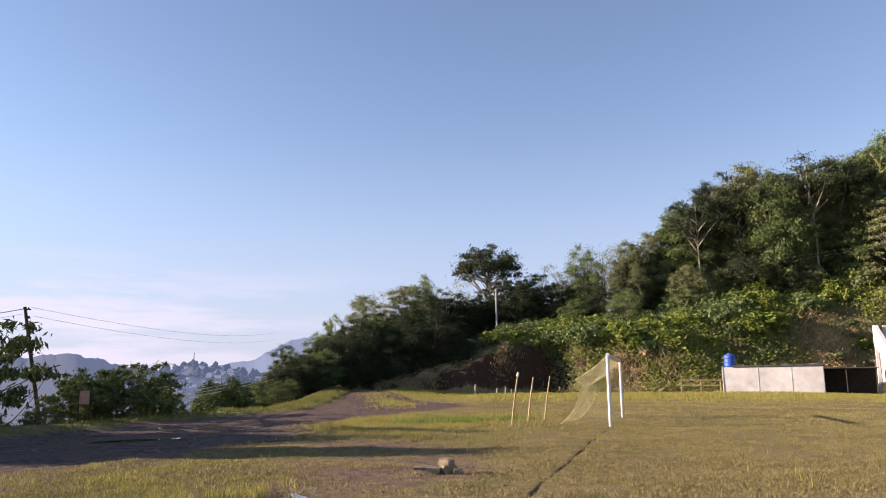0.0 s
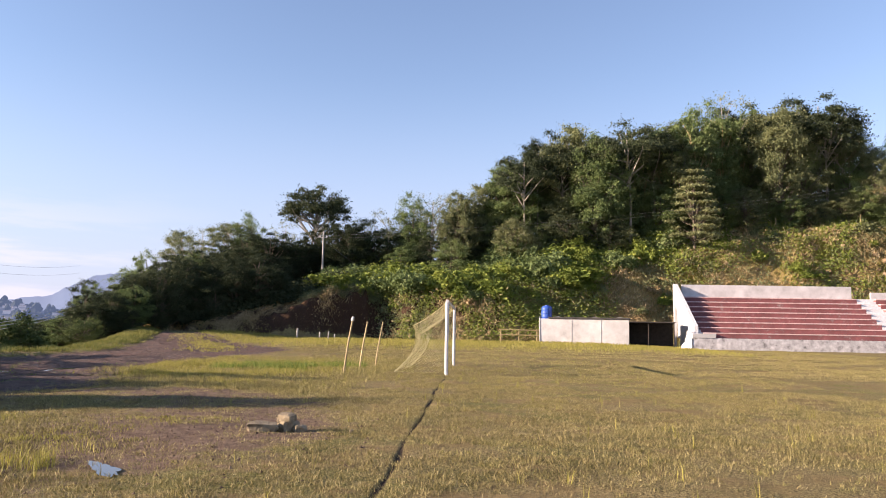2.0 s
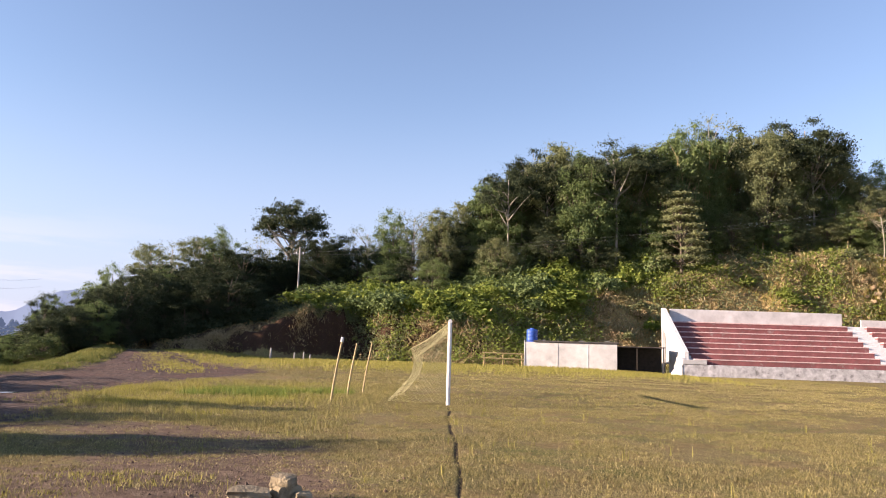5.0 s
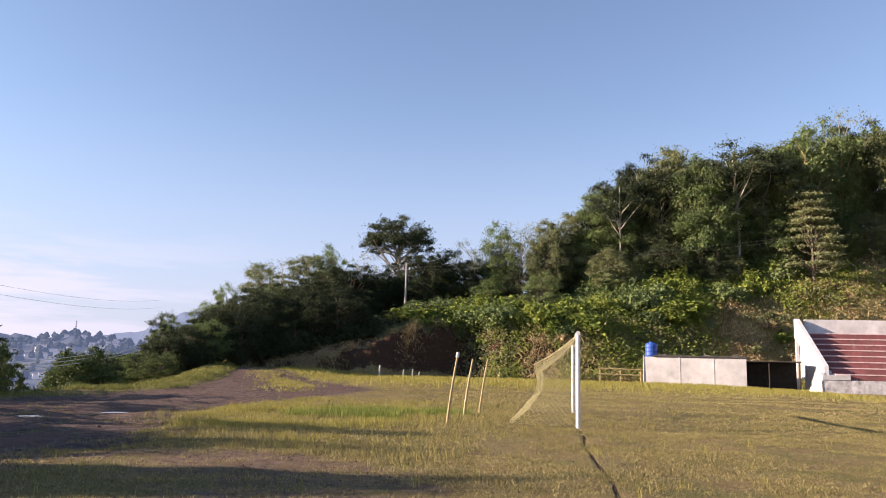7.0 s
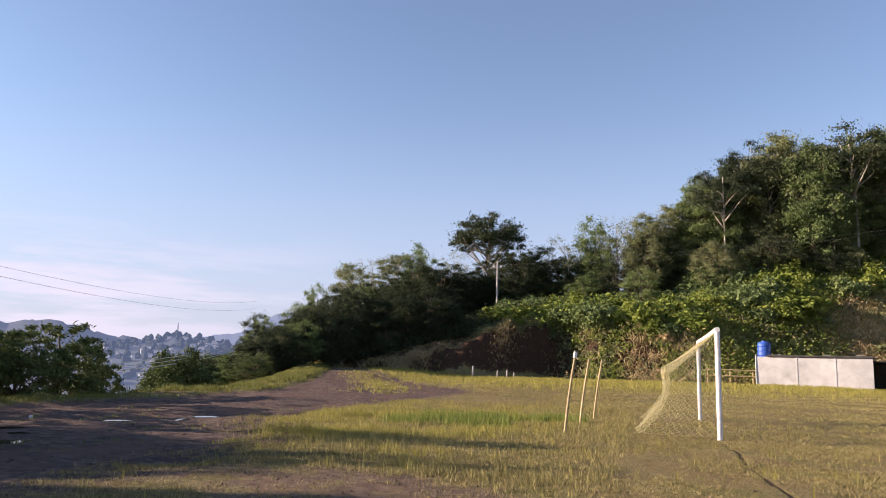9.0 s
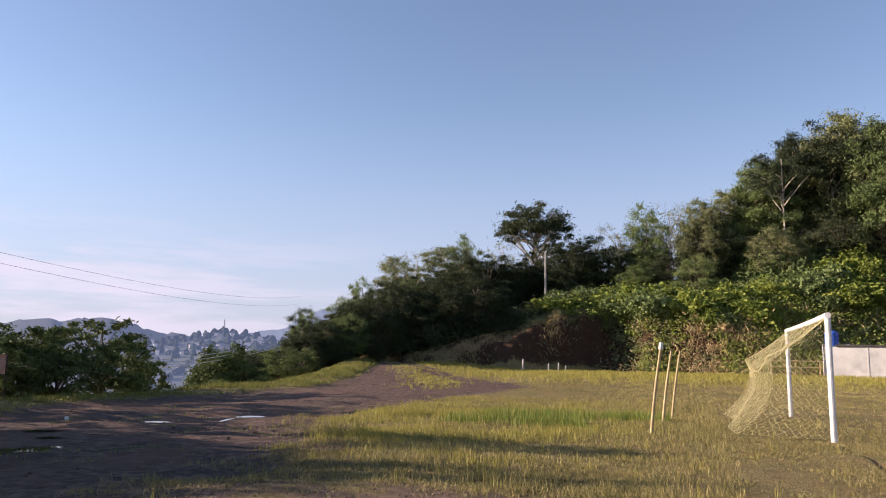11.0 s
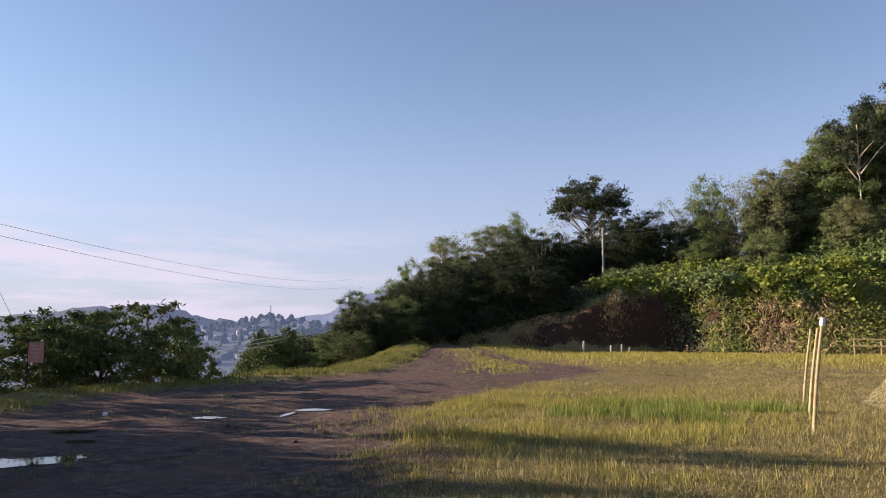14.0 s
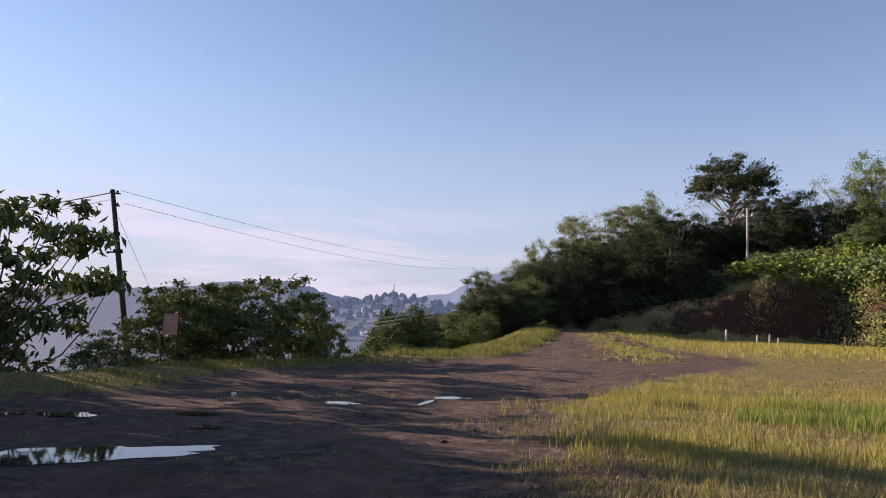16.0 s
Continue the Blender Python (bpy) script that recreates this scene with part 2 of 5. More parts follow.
PALECABLE = mat("pale_cable_sheath", [(0.3, (0.5, 0.5, 0.48)), (0.7, (0.62, 0.62, 0.6))], 5, 0.5, bump=0)
SIGNRED = mat("faded_red_sign_paint", [(0.3, (0.58, 0.24, 0.16)), (0.7, (0.72, 0.38, 0.28))], 5, 0.7, bump=0.1, second=0.2, second_scale=3)
WATER = mat("still_puddle_water", [(0.3, (0.02, 0.018, 0.015)), (0.7, (0.03, 0.026, 0.022))], 1, 0.03, bump=0.02, bump_scale=6, spec=0.6)
LEAF = {
    # leaf colour lowered to carry the shade inside the left wood
    "dark": mat("shade_dark_forest_leaves", [(0.1, (0.018, 0.028, 0.015)), (0.5, (0.044, 0.060, 0.030)), (0.9, (0.115, 0.135, 0.068))], 0.5, 0.7, bump=0, island=0.5, per_object=0.3, translucent=0.25, spec=0.16),
    "olive": mat("olive_forest_leaves", [(0.1, (0.080, 0.098, 0.046)), (0.5, (0.178, 0.20, 0.094)), (0.9, (0.31, 0.32, 0.16))], 0.5, 0.7, bump=0, island=0.5, per_object=0.3, translucent=0.28, spec=0.16),
    "bright": mat("bright_shrub_leaves", [(0.1, (0.088, 0.130, 0.026)), (0.5, (0.195, 0.25, 0.050)), (0.9, (0.35, 0.38, 0.095))], 0.5, 0.7, bump=0, island=0.55, per_object=0.25, translucent=0.3, spec=0.16),
    "mid": mat("mid_green_leaves", [(0.1, (0.068, 0.104, 0.040)), (0.5, (0.15, 0.205, 0.076)), (0.9, (0.275, 0.33, 0.14))], 0.5, 0.7, bump=0, island=0.55, per_object=0.25, translucent=0.3, spec=0.16),
    # darker colour puts the backlit look of the roadside trees into the leaves
    "road": mat("backlit_dark_roadside_leaves", [(0.1, (0.038, 0.060, 0.023)), (0.5, (0.085, 0.118, 0.040)), (0.9, (0.17, 0.20, 0.075))], 0.5, 0.7, bump=0, island=0.55, per_object=0.25, translucent=0.14, spec=0.16),
    "dry": mat("dry_brush", [(0.1, (0.15, 0.105, 0.054)), (0.5, (0.36, 0.265, 0.135)), (0.9, (0.58, 0.46, 0.26))], 0.5, 0.85, bump=0, island=0.7, translucent=0.12),
}
GRASS_GREEN = mat("lush_yellow_green_grass", [(0.1, (0.11, 0.112, 0.020)), (0.5, (0.275, 0.255, 0.050)), (0.9, (0.46, 0.39, 0.115))], 0.6, 0.6, bump=0, island=0.6, translucent=0.3)
GRASS_EDGE = mat("rough_roadside_grass", [(0.1, (0.06, 0.08, 0.015)), (0.5, (0.14, 0.155, 0.03)), (0.9, (0.28, 0.25, 0.07))], 0.6, 0.65, bump=0, island=0.6, translucent=0.25)
GRASS_STRAW = mat("straw_coloured_stubble", [(0.1, (0.12, 0.105, 0.036)), (0.45, (0.26, 0.215, 0.085)), (0.7, (0.40, 0.33, 0.15)), (0.95, (0.55, 0.475, 0.27))], 0.6, 0.75, bump=0, island=0.65, translucent=0.2)
GRASS_DEEP = mat("deep_green_grass", [(0.1, (0.06, 0.095, 0.016)), (0.5, (0.14, 0.195, 0.030)), (0.9, (0.28, 0.30, 0.07))], 0.6, 0.6, bump=0, island=0.6, translucent=0.3)
GRASS_TUFT = mat("olive_knotty_turf", [(0.1, (0.075, 0.075, 0.026)), (0.45, (0.20, 0.18, 0.06)), (0.7, (0.33, 0.275, 0.105)), (0.95, (0.50, 0.42, 0.20))], 0.6, 0.75, bump=0, island=0.65, translucent=0.22)
GRASS_DRY = mat("dry_trodden_grass", [(0.1, (0.075, 0.068, 0.025)), (0.45, (0.18, 0.152, 0.058)), (0.7, (0.29, 0.238, 0.098)), (0.95, (0.46, 0.385, 0.20))], 0.6, 0.75, bump=0, island=0.65, translucent=0.2)


# ---- building helpers ----
def mesh_of(name, bm, material):
    me = bpy.data.meshes.new(name)
    bm.normal_update()
    bm.to_mesh(me)
    bm.free()
    me.materials.append(material)
    return me


def part(name, bm, material, parent=None, label="", smooth=False):
    """Links a bmesh (or a finished mesh) as one object under a thing or a part."""
    me = mesh_of(name, bm, material) if isinstance(bm, bmesh.types.BMesh) else bm
    if smooth:
        me.shade_smooth()
    ob = new(name, me)
    if parent:
        ob.parent = parent
    return tagged(ob, label)


def thing(name, label, category, m=None, group="", kind=""):
    ob = new(name)
    ob.empty_display_size = 0.2
    if m is not None:
        ob.matrix_basis = m
    return tagged(ob, label, category, group, kind)


def box(bm, x0, x1, y0, y1, z0, z1, bevel=0.0):
    r = bmesh.ops.create_cube(bm, size=1.0, matrix=Matrix.LocRotScale(((x0 + x1) / 2, (y0 + y1) / 2, (z0 + z1) / 2), None, (x1 - x0, y1 - y0, z1 - z0)))
    if bevel:
        bmesh.ops.bevel(bm, geom=list({e for v in r["verts"] for e in v.link_edges}), offset=bevel, segments=1, affect="EDGES")
    return bm


def tube(bm, points, radii, sides=8, caps=True):
    """A tapering tube along a line of points."""
    rings, pts = [], [Vector(p) for p in points]
    for i, p in enumerate(pts):
        d = (pts[min(i + 1, len(pts) - 1)] - pts[max(i - 1, 0)]).normalized()
        a = d.cross(Vector((0.31, 0.9, 0.17))).normalized()
        b = d.cross(a)
        r = float(radii[i] if isinstance(radii, (list, tuple)) else radii)
        rings.append([bm.verts.new(p + r * (math.cos(2 * math.pi * k / sides) * a + math.sin(2 * math.pi * k / sides) * b)) for k in range(sides)])
    for q, w in zip(rings, rings[1:]):
        for k in range(sides):
            bm.faces.new((q[k], q[(k + 1) % sides], w[(k + 1) % sides], w[k]))
    if caps:
        bm.faces.new(rings[0][::-1]); bm.faces.new(rings[-1])
    return bm


def sag(a, b, drop, n=24):
    a, b = Vector(a), Vector(b)
    return [a.lerp(b, i / n) - Vector((0, 0, drop * 4 * (i / n) * (1 - i / n))) for i in range(n + 1)]


# ---- the lie of the land ----
def vnoise(x, y, cell, seed=0):
    """Smooth value noise, 0 to 1."""
    x, y = np.asarray(x, float) / cell, np.asarray(y, float) / cell
    xi, yi = np.floor(x), np.floor(y)
    fx, fy = x - xi, y - yi
    fx, fy = fx * fx * (3 - 2 * fx), fy * fy * (3 - 2 * fy)

    def r(i, j):
        v = np.sin(i * 127.1 + j * 311.7 + seed * 74.7) * 43758.5453
        return v - np.floor(v)
    return (r(xi, yi) * (1 - fx) + r(xi + 1, yi) * fx) * (1 - fy) + (r(xi, yi + 1) * (1 - fx) + r(xi + 1, yi + 1) * fx) * fy


def step(a, b, v):
    t = np.clip((v - a) / (b - a), 0, 1)
    return t * t * (3 - 2 * t)


def road_left(y):
    return np.interp(y, [-60, -10, -3, 2, 12, 17, 30, 48, 62], [-19, -17.5, -18.2, -21, -20, -19.7, -23.5, -30, -37])


def road_right(y):
    return np.interp(y, [-60, -18, -13, -8, -5.7, 0, 5, 10, 21, 25, 30, 40, 48, 62], [-7, -7.7, -8.9, -7.6, -8.6, -10.8, -11.3, -11.5, -10.2, -12.5, -16, -22, -27, -33])


def road_depth(x, y):
    """Metres inside the track (negative: outside)."""
    return np.minimum(np.minimum(x - road_left(y), road_right(y) - x), 60 - y)


def toe(x):
    return np.interp(x, [-60, -36, -28.5, -22, -17, -12, -10, -7, 0, 5, 12, 21, 60], [56, 53, 47.0, 50.4, 52.7, 56.3, 56.4, 54.2, 53.2, 53.6, 55.3, 57.2, 58])


def crest(x):
    return np.interp(x, [-75, -60, -46, -41, -34, -22, -18, -9, 1, 4, 15, 30, 45, 52, 60, 150], [-30, -14, -1, 1.5, 3.5, 5.5, 7.8, 8.5, 9.5, 13, 16, 19, 20, 18, 17.5, 14])


def bank(x):
    return np.interp(x, [-60, -36, -28, -22, -18, -16.2, -12, 0, 10, 20, 30, 38, 60], [0, 0.2, 1.0, 2.5, 3.6, 4.6, 5.3, 5.5, 5.7, 7.4, 9.6, 11.2, 12])


# x, y, half length, half width, turn
PUDDLES = [(-13.35, -7.75, 1.45, 0.48, 58), (-16.1, -5.9, 0.38, 0.26, 25), (-15.05, -4.5, 0.32, 0.2, 35), (-13.9, -5.4, 0.22, 0.16, 35), (-14.5, -1.6, 0.32, 0.25, 15),
           (-13.6, 0.85, 0.36, 0.26, 35), (-13.5, -0.3, 0.45, 0.08, 108), (-16.75, -6.4, 0.22, 0.14, 30), (-2.52, -18.42, 0.48, 0.12, -50)]


def worn(x, y):
    """The bare trodden corner between the road and the goal line."""
    return 1.12 * np.exp(-((x + 2.9) / 2.8) ** 2 - ((y + 15.3) / 4.9) ** 2) + 0.75 * np.exp(-((x + 5.6) / 3.0) ** 2 - ((y + 9.6) / 2.2) ** 2)


def scored(x, y):
    """The goal line, scratched into the soil from the near post outwards."""
    mid = -0.012 * y + 0.012 * np.sin(y * 1.7) + 0.10 * (vnoise(y, y * 0, 2.6, 9) - 0.5) * step(0, -3, y)
    wide = 0.010 + 0.032 * vnoise(y, y * 0, 0.6, 10)
    return np.exp(-((x - mid) / wide) ** 2) * step(0.1, -0.4, y) * step(-34, -28, y)


def height(x, y):
    x, y = np.asarray(x, float), np.asarray(y, float)
    z = np.interp(x, [-20, 12, 20, 60], [0.0155, 0.0155, 0.008, 0.006]) * np.clip(y - 8, 0, 46)
    d = road_depth(x, y)
    on = step(-0.4, 0.8, d)
    z = z - 0.1 * on * step(25, 5, y) + 0.55 * step(20, 48, y) * step(-17, -24, x)
    rut = (vnoise(x, y, 2.6, 3) - 0.5) * 0.10 + (vnoise(x * 1.8, y * 0.5, 0.9, 4) - 0.5) * 0.10 + (vnoise(x, y, 0.65, 8) - 0.5) * 0.045 + (vnoise(x, y, 0.33, 7) - 0.5) * 0.04
    turf = (vnoise(x, y, 1.7, 5) - 0.5) * 0.07 + (vnoise(x, y, 0.45, 6) - 0.5) * 0.03
    z = z + on * rut + (1 - on) * turf
    # the scored goal line
    z = z - 0.018 * scored(x, y)
    # the grassy lip at the track's outer edge, and the drop behind it
    out = road_left(y) - x
    lip = step(-0.2, 1.2, out) * step(8, 16, y) * (0.08 + 0.2 * step(14, 40, y)) * (0.5 + 0.6 * vnoise(x, y, 3, 14)) + step(0.0, 1.5, out) * step(1, -4, y) * 0.15
    z = z + lip
    fall = np.clip(out - 2.6, 0, None)
    west = -np.minimum(0.42 * fall + 0.006 * fall * fall, 75)
    # the cut bank and the wooded hill
    calm = np.interp(x, [0, 7], [1.0, 0.25])
    e = y - toe(x) + (vnoise(x, y, 4, 11) - 0.5) * 1.6 * calm
    rise = bank(x) * step(0, np.interp(x, [-12, -8, 4, 20, 40], [2.4, 4.2, 5.2, 6.8, 8.0]) * (1.0 + (0.6 * vnoise(x, x * 0, 3.1, 17) - 0.3) * calm), e) + np.clip(crest(x) - bank(x), -60, 60) * np.clip((e - 3.5) / 17, 0, 1)
    lumps = (vnoise(x, y, 5, 12) - 0.5) * 1.2 + (vnoise(x, y, 1.5, 13) - 0.5) * 0.8 + (vnoise(x, y, 0.7, 15) - 0.5) * 0.35
    gully = (np.abs(vnoise(x + 0.3 * y, y * 0.15, 1.1, 16) - 0.5) * 2.6 + vnoise(x, y, 0.55, 18) * 0.7) * step(0.2, 1.2, e) * step(5, 2.5, e) * step(0, -8, x)
    hill = rise - gully + lumps * step(0.3, 3, e) * step(0, 2, rise) * np.interp(x, [-4, 8], [1.0, 0.42])
    away = step(120, 420, y)
    hill = hill * (1 - away) - 70 * away
    z = z + np.where(e > 0, hill, 0)
    z = z + west * (1 - step(46, 60, y) * step(-50, -36, x))
    for px, py, a, b, turn in PUDDLES:
        c, s = math.cos(radians(turn)), math.sin(radians(turn))
        u, v = (x - px) * c + (y - py) * s, (y - py) * c - (x - px) * s
        w = np.exp(-((u / (a + 0.65)) ** 2 + (v / (b + 0.65)) ** 2) ** 2)
        z = z * (1 - w) + (-0.125 if px < -5 else -0.03) * w
    return z


def ground_z(x, y):
    return float(height(x, y))


def build_land():
    def lines(fine0, fine1, stp, lo, hi):
        a = list(np.arange(fine0, fine1 + 1e-6, stp))
        s, v = stp, fine1
        while v < hi:
            s *= 1.22; v += s; a.append(v)
        s, v = stp, fine0
        while v > lo:
            s *= 1.22; v -= s; a.insert(0, v)
        return np.array(a)
    xs, ys = lines(-32, 46, 0.3, -4200, 4200), lines(-24, 74, 0.3, -4200, 4200)
    # finer rows across the scored line
    xs = np.unique(np.concatenate([xs[(xs < -0.2) | (xs > 0.6)], np.arange(-0.2, 0.6, 0.022)]))
    X, Y = np.meshgrid(xs, ys)
    Z = height(X, Y)
    nx, ny = len(xs), len(ys)
    d = road_depth(X, Y)
    e = Y - toe(X)
    A = {
        "road": np.clip(0.5 + (d + 1.0 * step(2, -4, Y) * step(-16, -12, X)) * 0.26, 0, 1) * (1 - 0.5 * step(17, 32, Y) * step(0.3, -0.4, np.abs(X - (road_left(Y) + road_right(Y)) / 2) - 1.2)),
        "hill": step(0.2, 1.2, e) * 1.0,
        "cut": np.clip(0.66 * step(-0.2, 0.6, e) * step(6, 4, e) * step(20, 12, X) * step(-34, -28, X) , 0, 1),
        "far": 0.75 * np.clip(step(-26, -32, X - (road_left(Y) + 20)) + step(75, 110, Y) + step(120, 200, np.abs(X)), 0, 1),
    }
    A["line"] = scored(X, Y)
    A["worn"] = 0.72 * worn(X, Y)
    idx = np.arange(nx * ny).reshape(ny, nx)
    quads = np.stack([idx[:-1, :-1], idx[:-1, 1:], idx[1:, 1:], idx[1:, :-1]], -1).reshape(-1, 4)
    cx, cy = (X[:-1, :-1] + X[1:, 1:]).ravel() / 2, (Y[:-1, :-1] + Y[1:, 1:]).ravel() / 2
    cd, ce = road_depth(cx, cy), cy - toe(cx)
    kind = np.where(ce > 0.2, 2, np.where(cd > 0, 1, np.where((cx > road_right(cy)) & (cx < 90) & (cy > -90), 0, 3)))
    kind = np.where((kind == 2) & ((cx < -60) | (cx > 160) | (cy > 150)), 3, kind)
    co = np.stack([X.ravel(), Y.ravel(), Z.ravel()], -1)
    names = [("football_field", "worn football field of short dry yellow-green grass", "field"),
             ("dirt_road", "rutted reddish-brown dirt road with puddles", "road"),
             ("hillside", "steep hillside with a red cut bank and dry grass", "hill"),
             ("ground", "rough grassy ground falling away into the valley", "ground")]
    for k, (name, label, cat) in enumerate(names):
        q = quads[kind == k]
        used, inv = np.unique(q, return_inverse=True)
        me = bpy.data.meshes.new(name)
        me.from_pydata(co[used].tolist(), [], inv.reshape(-1, 4).tolist())
        for an, av in A.items():
            at = me.attributes.new(an, "FLOAT", "POINT")
            at.data.foreach_set("value", av.ravel()[used].astype(np.float32))
        me.materials.append(GROUND)
        me.shade_smooth()
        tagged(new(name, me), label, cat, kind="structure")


build_land()

# ---- distance: mountains and the far town ----
def ridge(name, label, material, pts, depth, seed, rough=6.0):
    """A far mountain ridge: a long folded slope under a jagged crest line."""
    rng = np.random.default_rng(seed)
    n = 140
    u = np.linspace(0, 1, n)
    P = np.array(pts, float)
    s = np.linspace(0, 1, len(P))
    cx, cy, cz = (np.interp(u, s, P[:, i]) for i in range(3))
    jag = rough * (vnoise(u * 40, u * 0, 1.0, seed) - 0.5) + 0.5 * rough * (vnoise(u * 120, u * 0, 1.0, seed + 1) - 0.5)
    rows = 10
    V, F = [], []
    for j in range(rows):
        f = j / (rows - 1)
        pull = 1 - f * depth
        fold = rough * 0.8 * f * (vnoise(u * 9, np.full(n, j * 0.9), 1.0, seed + 2) - 0.5)
        for i in range(n):
            V.append((cx[i] * pull, cy[i] * pull, (cz[i] + jag[i] * max(0.0, 1 - 4 * f)) * (1 - f) - 75 * f + fold[i]))
    for j in range(rows - 1):
        for i in range(n - 1):
            a = j * n + i
            F.append((a, a + 1, a + n + 1, a + n))
    me = bpy.data.meshes.new(name)
    me.from_pydata(V, [], F)
    me.materials.append(material)
    me.shade_smooth()
    return tagged(new(name, me), label, "mountain", kind="structure")


HAZE_FAR = haze_material("haze_blue_far_mountain", (0.03, 0.045, 0.07), (0.098, 0.130, 0.205), 0.004)
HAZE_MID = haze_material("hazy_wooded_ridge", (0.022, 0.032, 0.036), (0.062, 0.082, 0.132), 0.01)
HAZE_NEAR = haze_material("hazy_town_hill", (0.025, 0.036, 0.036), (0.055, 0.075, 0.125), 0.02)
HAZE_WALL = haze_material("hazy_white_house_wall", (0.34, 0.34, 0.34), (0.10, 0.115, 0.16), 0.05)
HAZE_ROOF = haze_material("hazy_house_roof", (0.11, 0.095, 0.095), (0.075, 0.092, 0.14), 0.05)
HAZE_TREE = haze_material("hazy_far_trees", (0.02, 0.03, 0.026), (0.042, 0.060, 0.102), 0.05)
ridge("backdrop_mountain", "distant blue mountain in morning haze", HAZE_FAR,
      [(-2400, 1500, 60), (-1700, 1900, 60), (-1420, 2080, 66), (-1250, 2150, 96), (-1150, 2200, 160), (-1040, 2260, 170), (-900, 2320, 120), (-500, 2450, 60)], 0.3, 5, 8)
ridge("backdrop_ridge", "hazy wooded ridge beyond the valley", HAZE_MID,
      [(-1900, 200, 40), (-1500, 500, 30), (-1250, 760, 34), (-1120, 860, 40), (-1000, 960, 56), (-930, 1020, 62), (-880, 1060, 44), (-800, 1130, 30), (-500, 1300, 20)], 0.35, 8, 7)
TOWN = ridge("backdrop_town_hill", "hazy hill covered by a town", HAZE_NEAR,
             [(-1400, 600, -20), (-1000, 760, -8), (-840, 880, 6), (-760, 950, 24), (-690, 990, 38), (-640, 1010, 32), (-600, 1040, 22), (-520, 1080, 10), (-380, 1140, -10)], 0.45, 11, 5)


def town():
    rng = random.Random(4)
    pts = [(-840, 880, 6), (-760, 950, 24), (-690, 990, 38), (-640, 1010, 32), (-600, 1040, 22), (-520, 1080, 10)]
    for i in range(150):
        s = rng.random() * (len(pts) - 1)
        k = min(int(s), len(pts) - 2)
        p = Vector(pts[k]).lerp(Vector(pts[k + 1]), s - k)
        f = rng.random() ** 1.3 * 0.55
        pull = 1 - f * 0.45
        w, d, hgt = rng.uniform(4, 9), rng.uniform(4, 8), rng.uniform(3, 8)
        base = p.z * (1 - f) - 75 * f - 2
        house = thing("town_house", "small pale town house in distant haze", "house", pose(p.x * pull - 6 * (f < 0.1), p.y * pull, base, 0, 0, rng.uniform(20, 50)), group="town houses")
        bm = bmesh.new()
        box(bm, -w / 2, w / 2, -d / 2, d / 2, 0, hgt)
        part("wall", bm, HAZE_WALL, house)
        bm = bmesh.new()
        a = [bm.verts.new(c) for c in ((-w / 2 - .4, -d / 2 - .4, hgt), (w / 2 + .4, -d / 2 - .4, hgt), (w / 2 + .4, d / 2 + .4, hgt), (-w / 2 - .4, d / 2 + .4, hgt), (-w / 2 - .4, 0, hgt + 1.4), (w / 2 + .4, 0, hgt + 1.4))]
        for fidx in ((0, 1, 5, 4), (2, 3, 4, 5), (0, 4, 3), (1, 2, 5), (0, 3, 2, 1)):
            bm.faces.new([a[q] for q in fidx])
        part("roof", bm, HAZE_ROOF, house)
    # tree line on the town hill
    V, F = [], []
    for i in range(300):
        s = rng.random() * (len(pts) - 1)
        k = min(int(s), len(pts) - 2)
        p = Vector(pts[k]).lerp(Vector(pts[k + 1]), s - k)
        f = rng.random() ** 2 * 0.6
        pull = 1 - f * 0.45
        r, hh = rng.uniform(3, 7), rng.uniform(4, 11)
        c = Vector((p.x * pull, p.y * pull, p.z * (1 - f) - 75 * f))
        b0 = len(V)
        for lev, rr in ((-0.2, 0.5), (0.25, 1.0), (0.6, 0.8), (0.85, 0.45)):
            for q in range(6):
                an = q * math.pi / 3 + rng.uniform(-.3, .3)
                V.append(c + Vector((math.cos(an) * r * rr * rng.uniform(.7, 1.2), math.sin(an) * r * rr * rng.uniform(.7, 1.2), hh * (lev + rng.uniform(-.06, .06)))))
        V.append(c + Vector((0, 0, hh)))
        for lv in range(3):
            for q in range(6):
                F.append((b0 + lv * 6 + q, b0 + lv * 6 + (q + 1) % 6, b0 + lv * 6 + 6 + (q + 1) % 6, b0 + lv * 6 + 6 + q))
        for q in range(6):
            F.append((b0 + 18 + q, b0 + 18 + (q + 1) % 6, b0 + 24))
    me = bpy.data.meshes.new("far_woods")
    me.from_pydata(V, [], F)
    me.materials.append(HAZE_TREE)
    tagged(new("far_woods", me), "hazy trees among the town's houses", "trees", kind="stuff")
    # radio mast
    mast = thing("radio_mast", "thin lattice radio mast on the far hill", "mast", pose(-688, 993, 34))
    for sx, sy in ((-1, -1), (1, -1), (1, 1), (-1, 1)):
        part("leg", tube(bmesh.new(), [(sx * 1.3, sy * 1.3, 0), (sx * 0.25, sy * 0.25, 24)], 0.2, 5), HAZE_ROOF, mast)
    for z in range(2, 22, 4):
        r = 1.3 - 1.05 * z / 24
        part("brace", tube(bmesh.new(), [(-r, -r, z), (r, -r, z + 2), (r, r, z), (-r, r, z + 2), (-r, -r, z)], 0.11, 4), HAZE_ROOF, mast)


town()


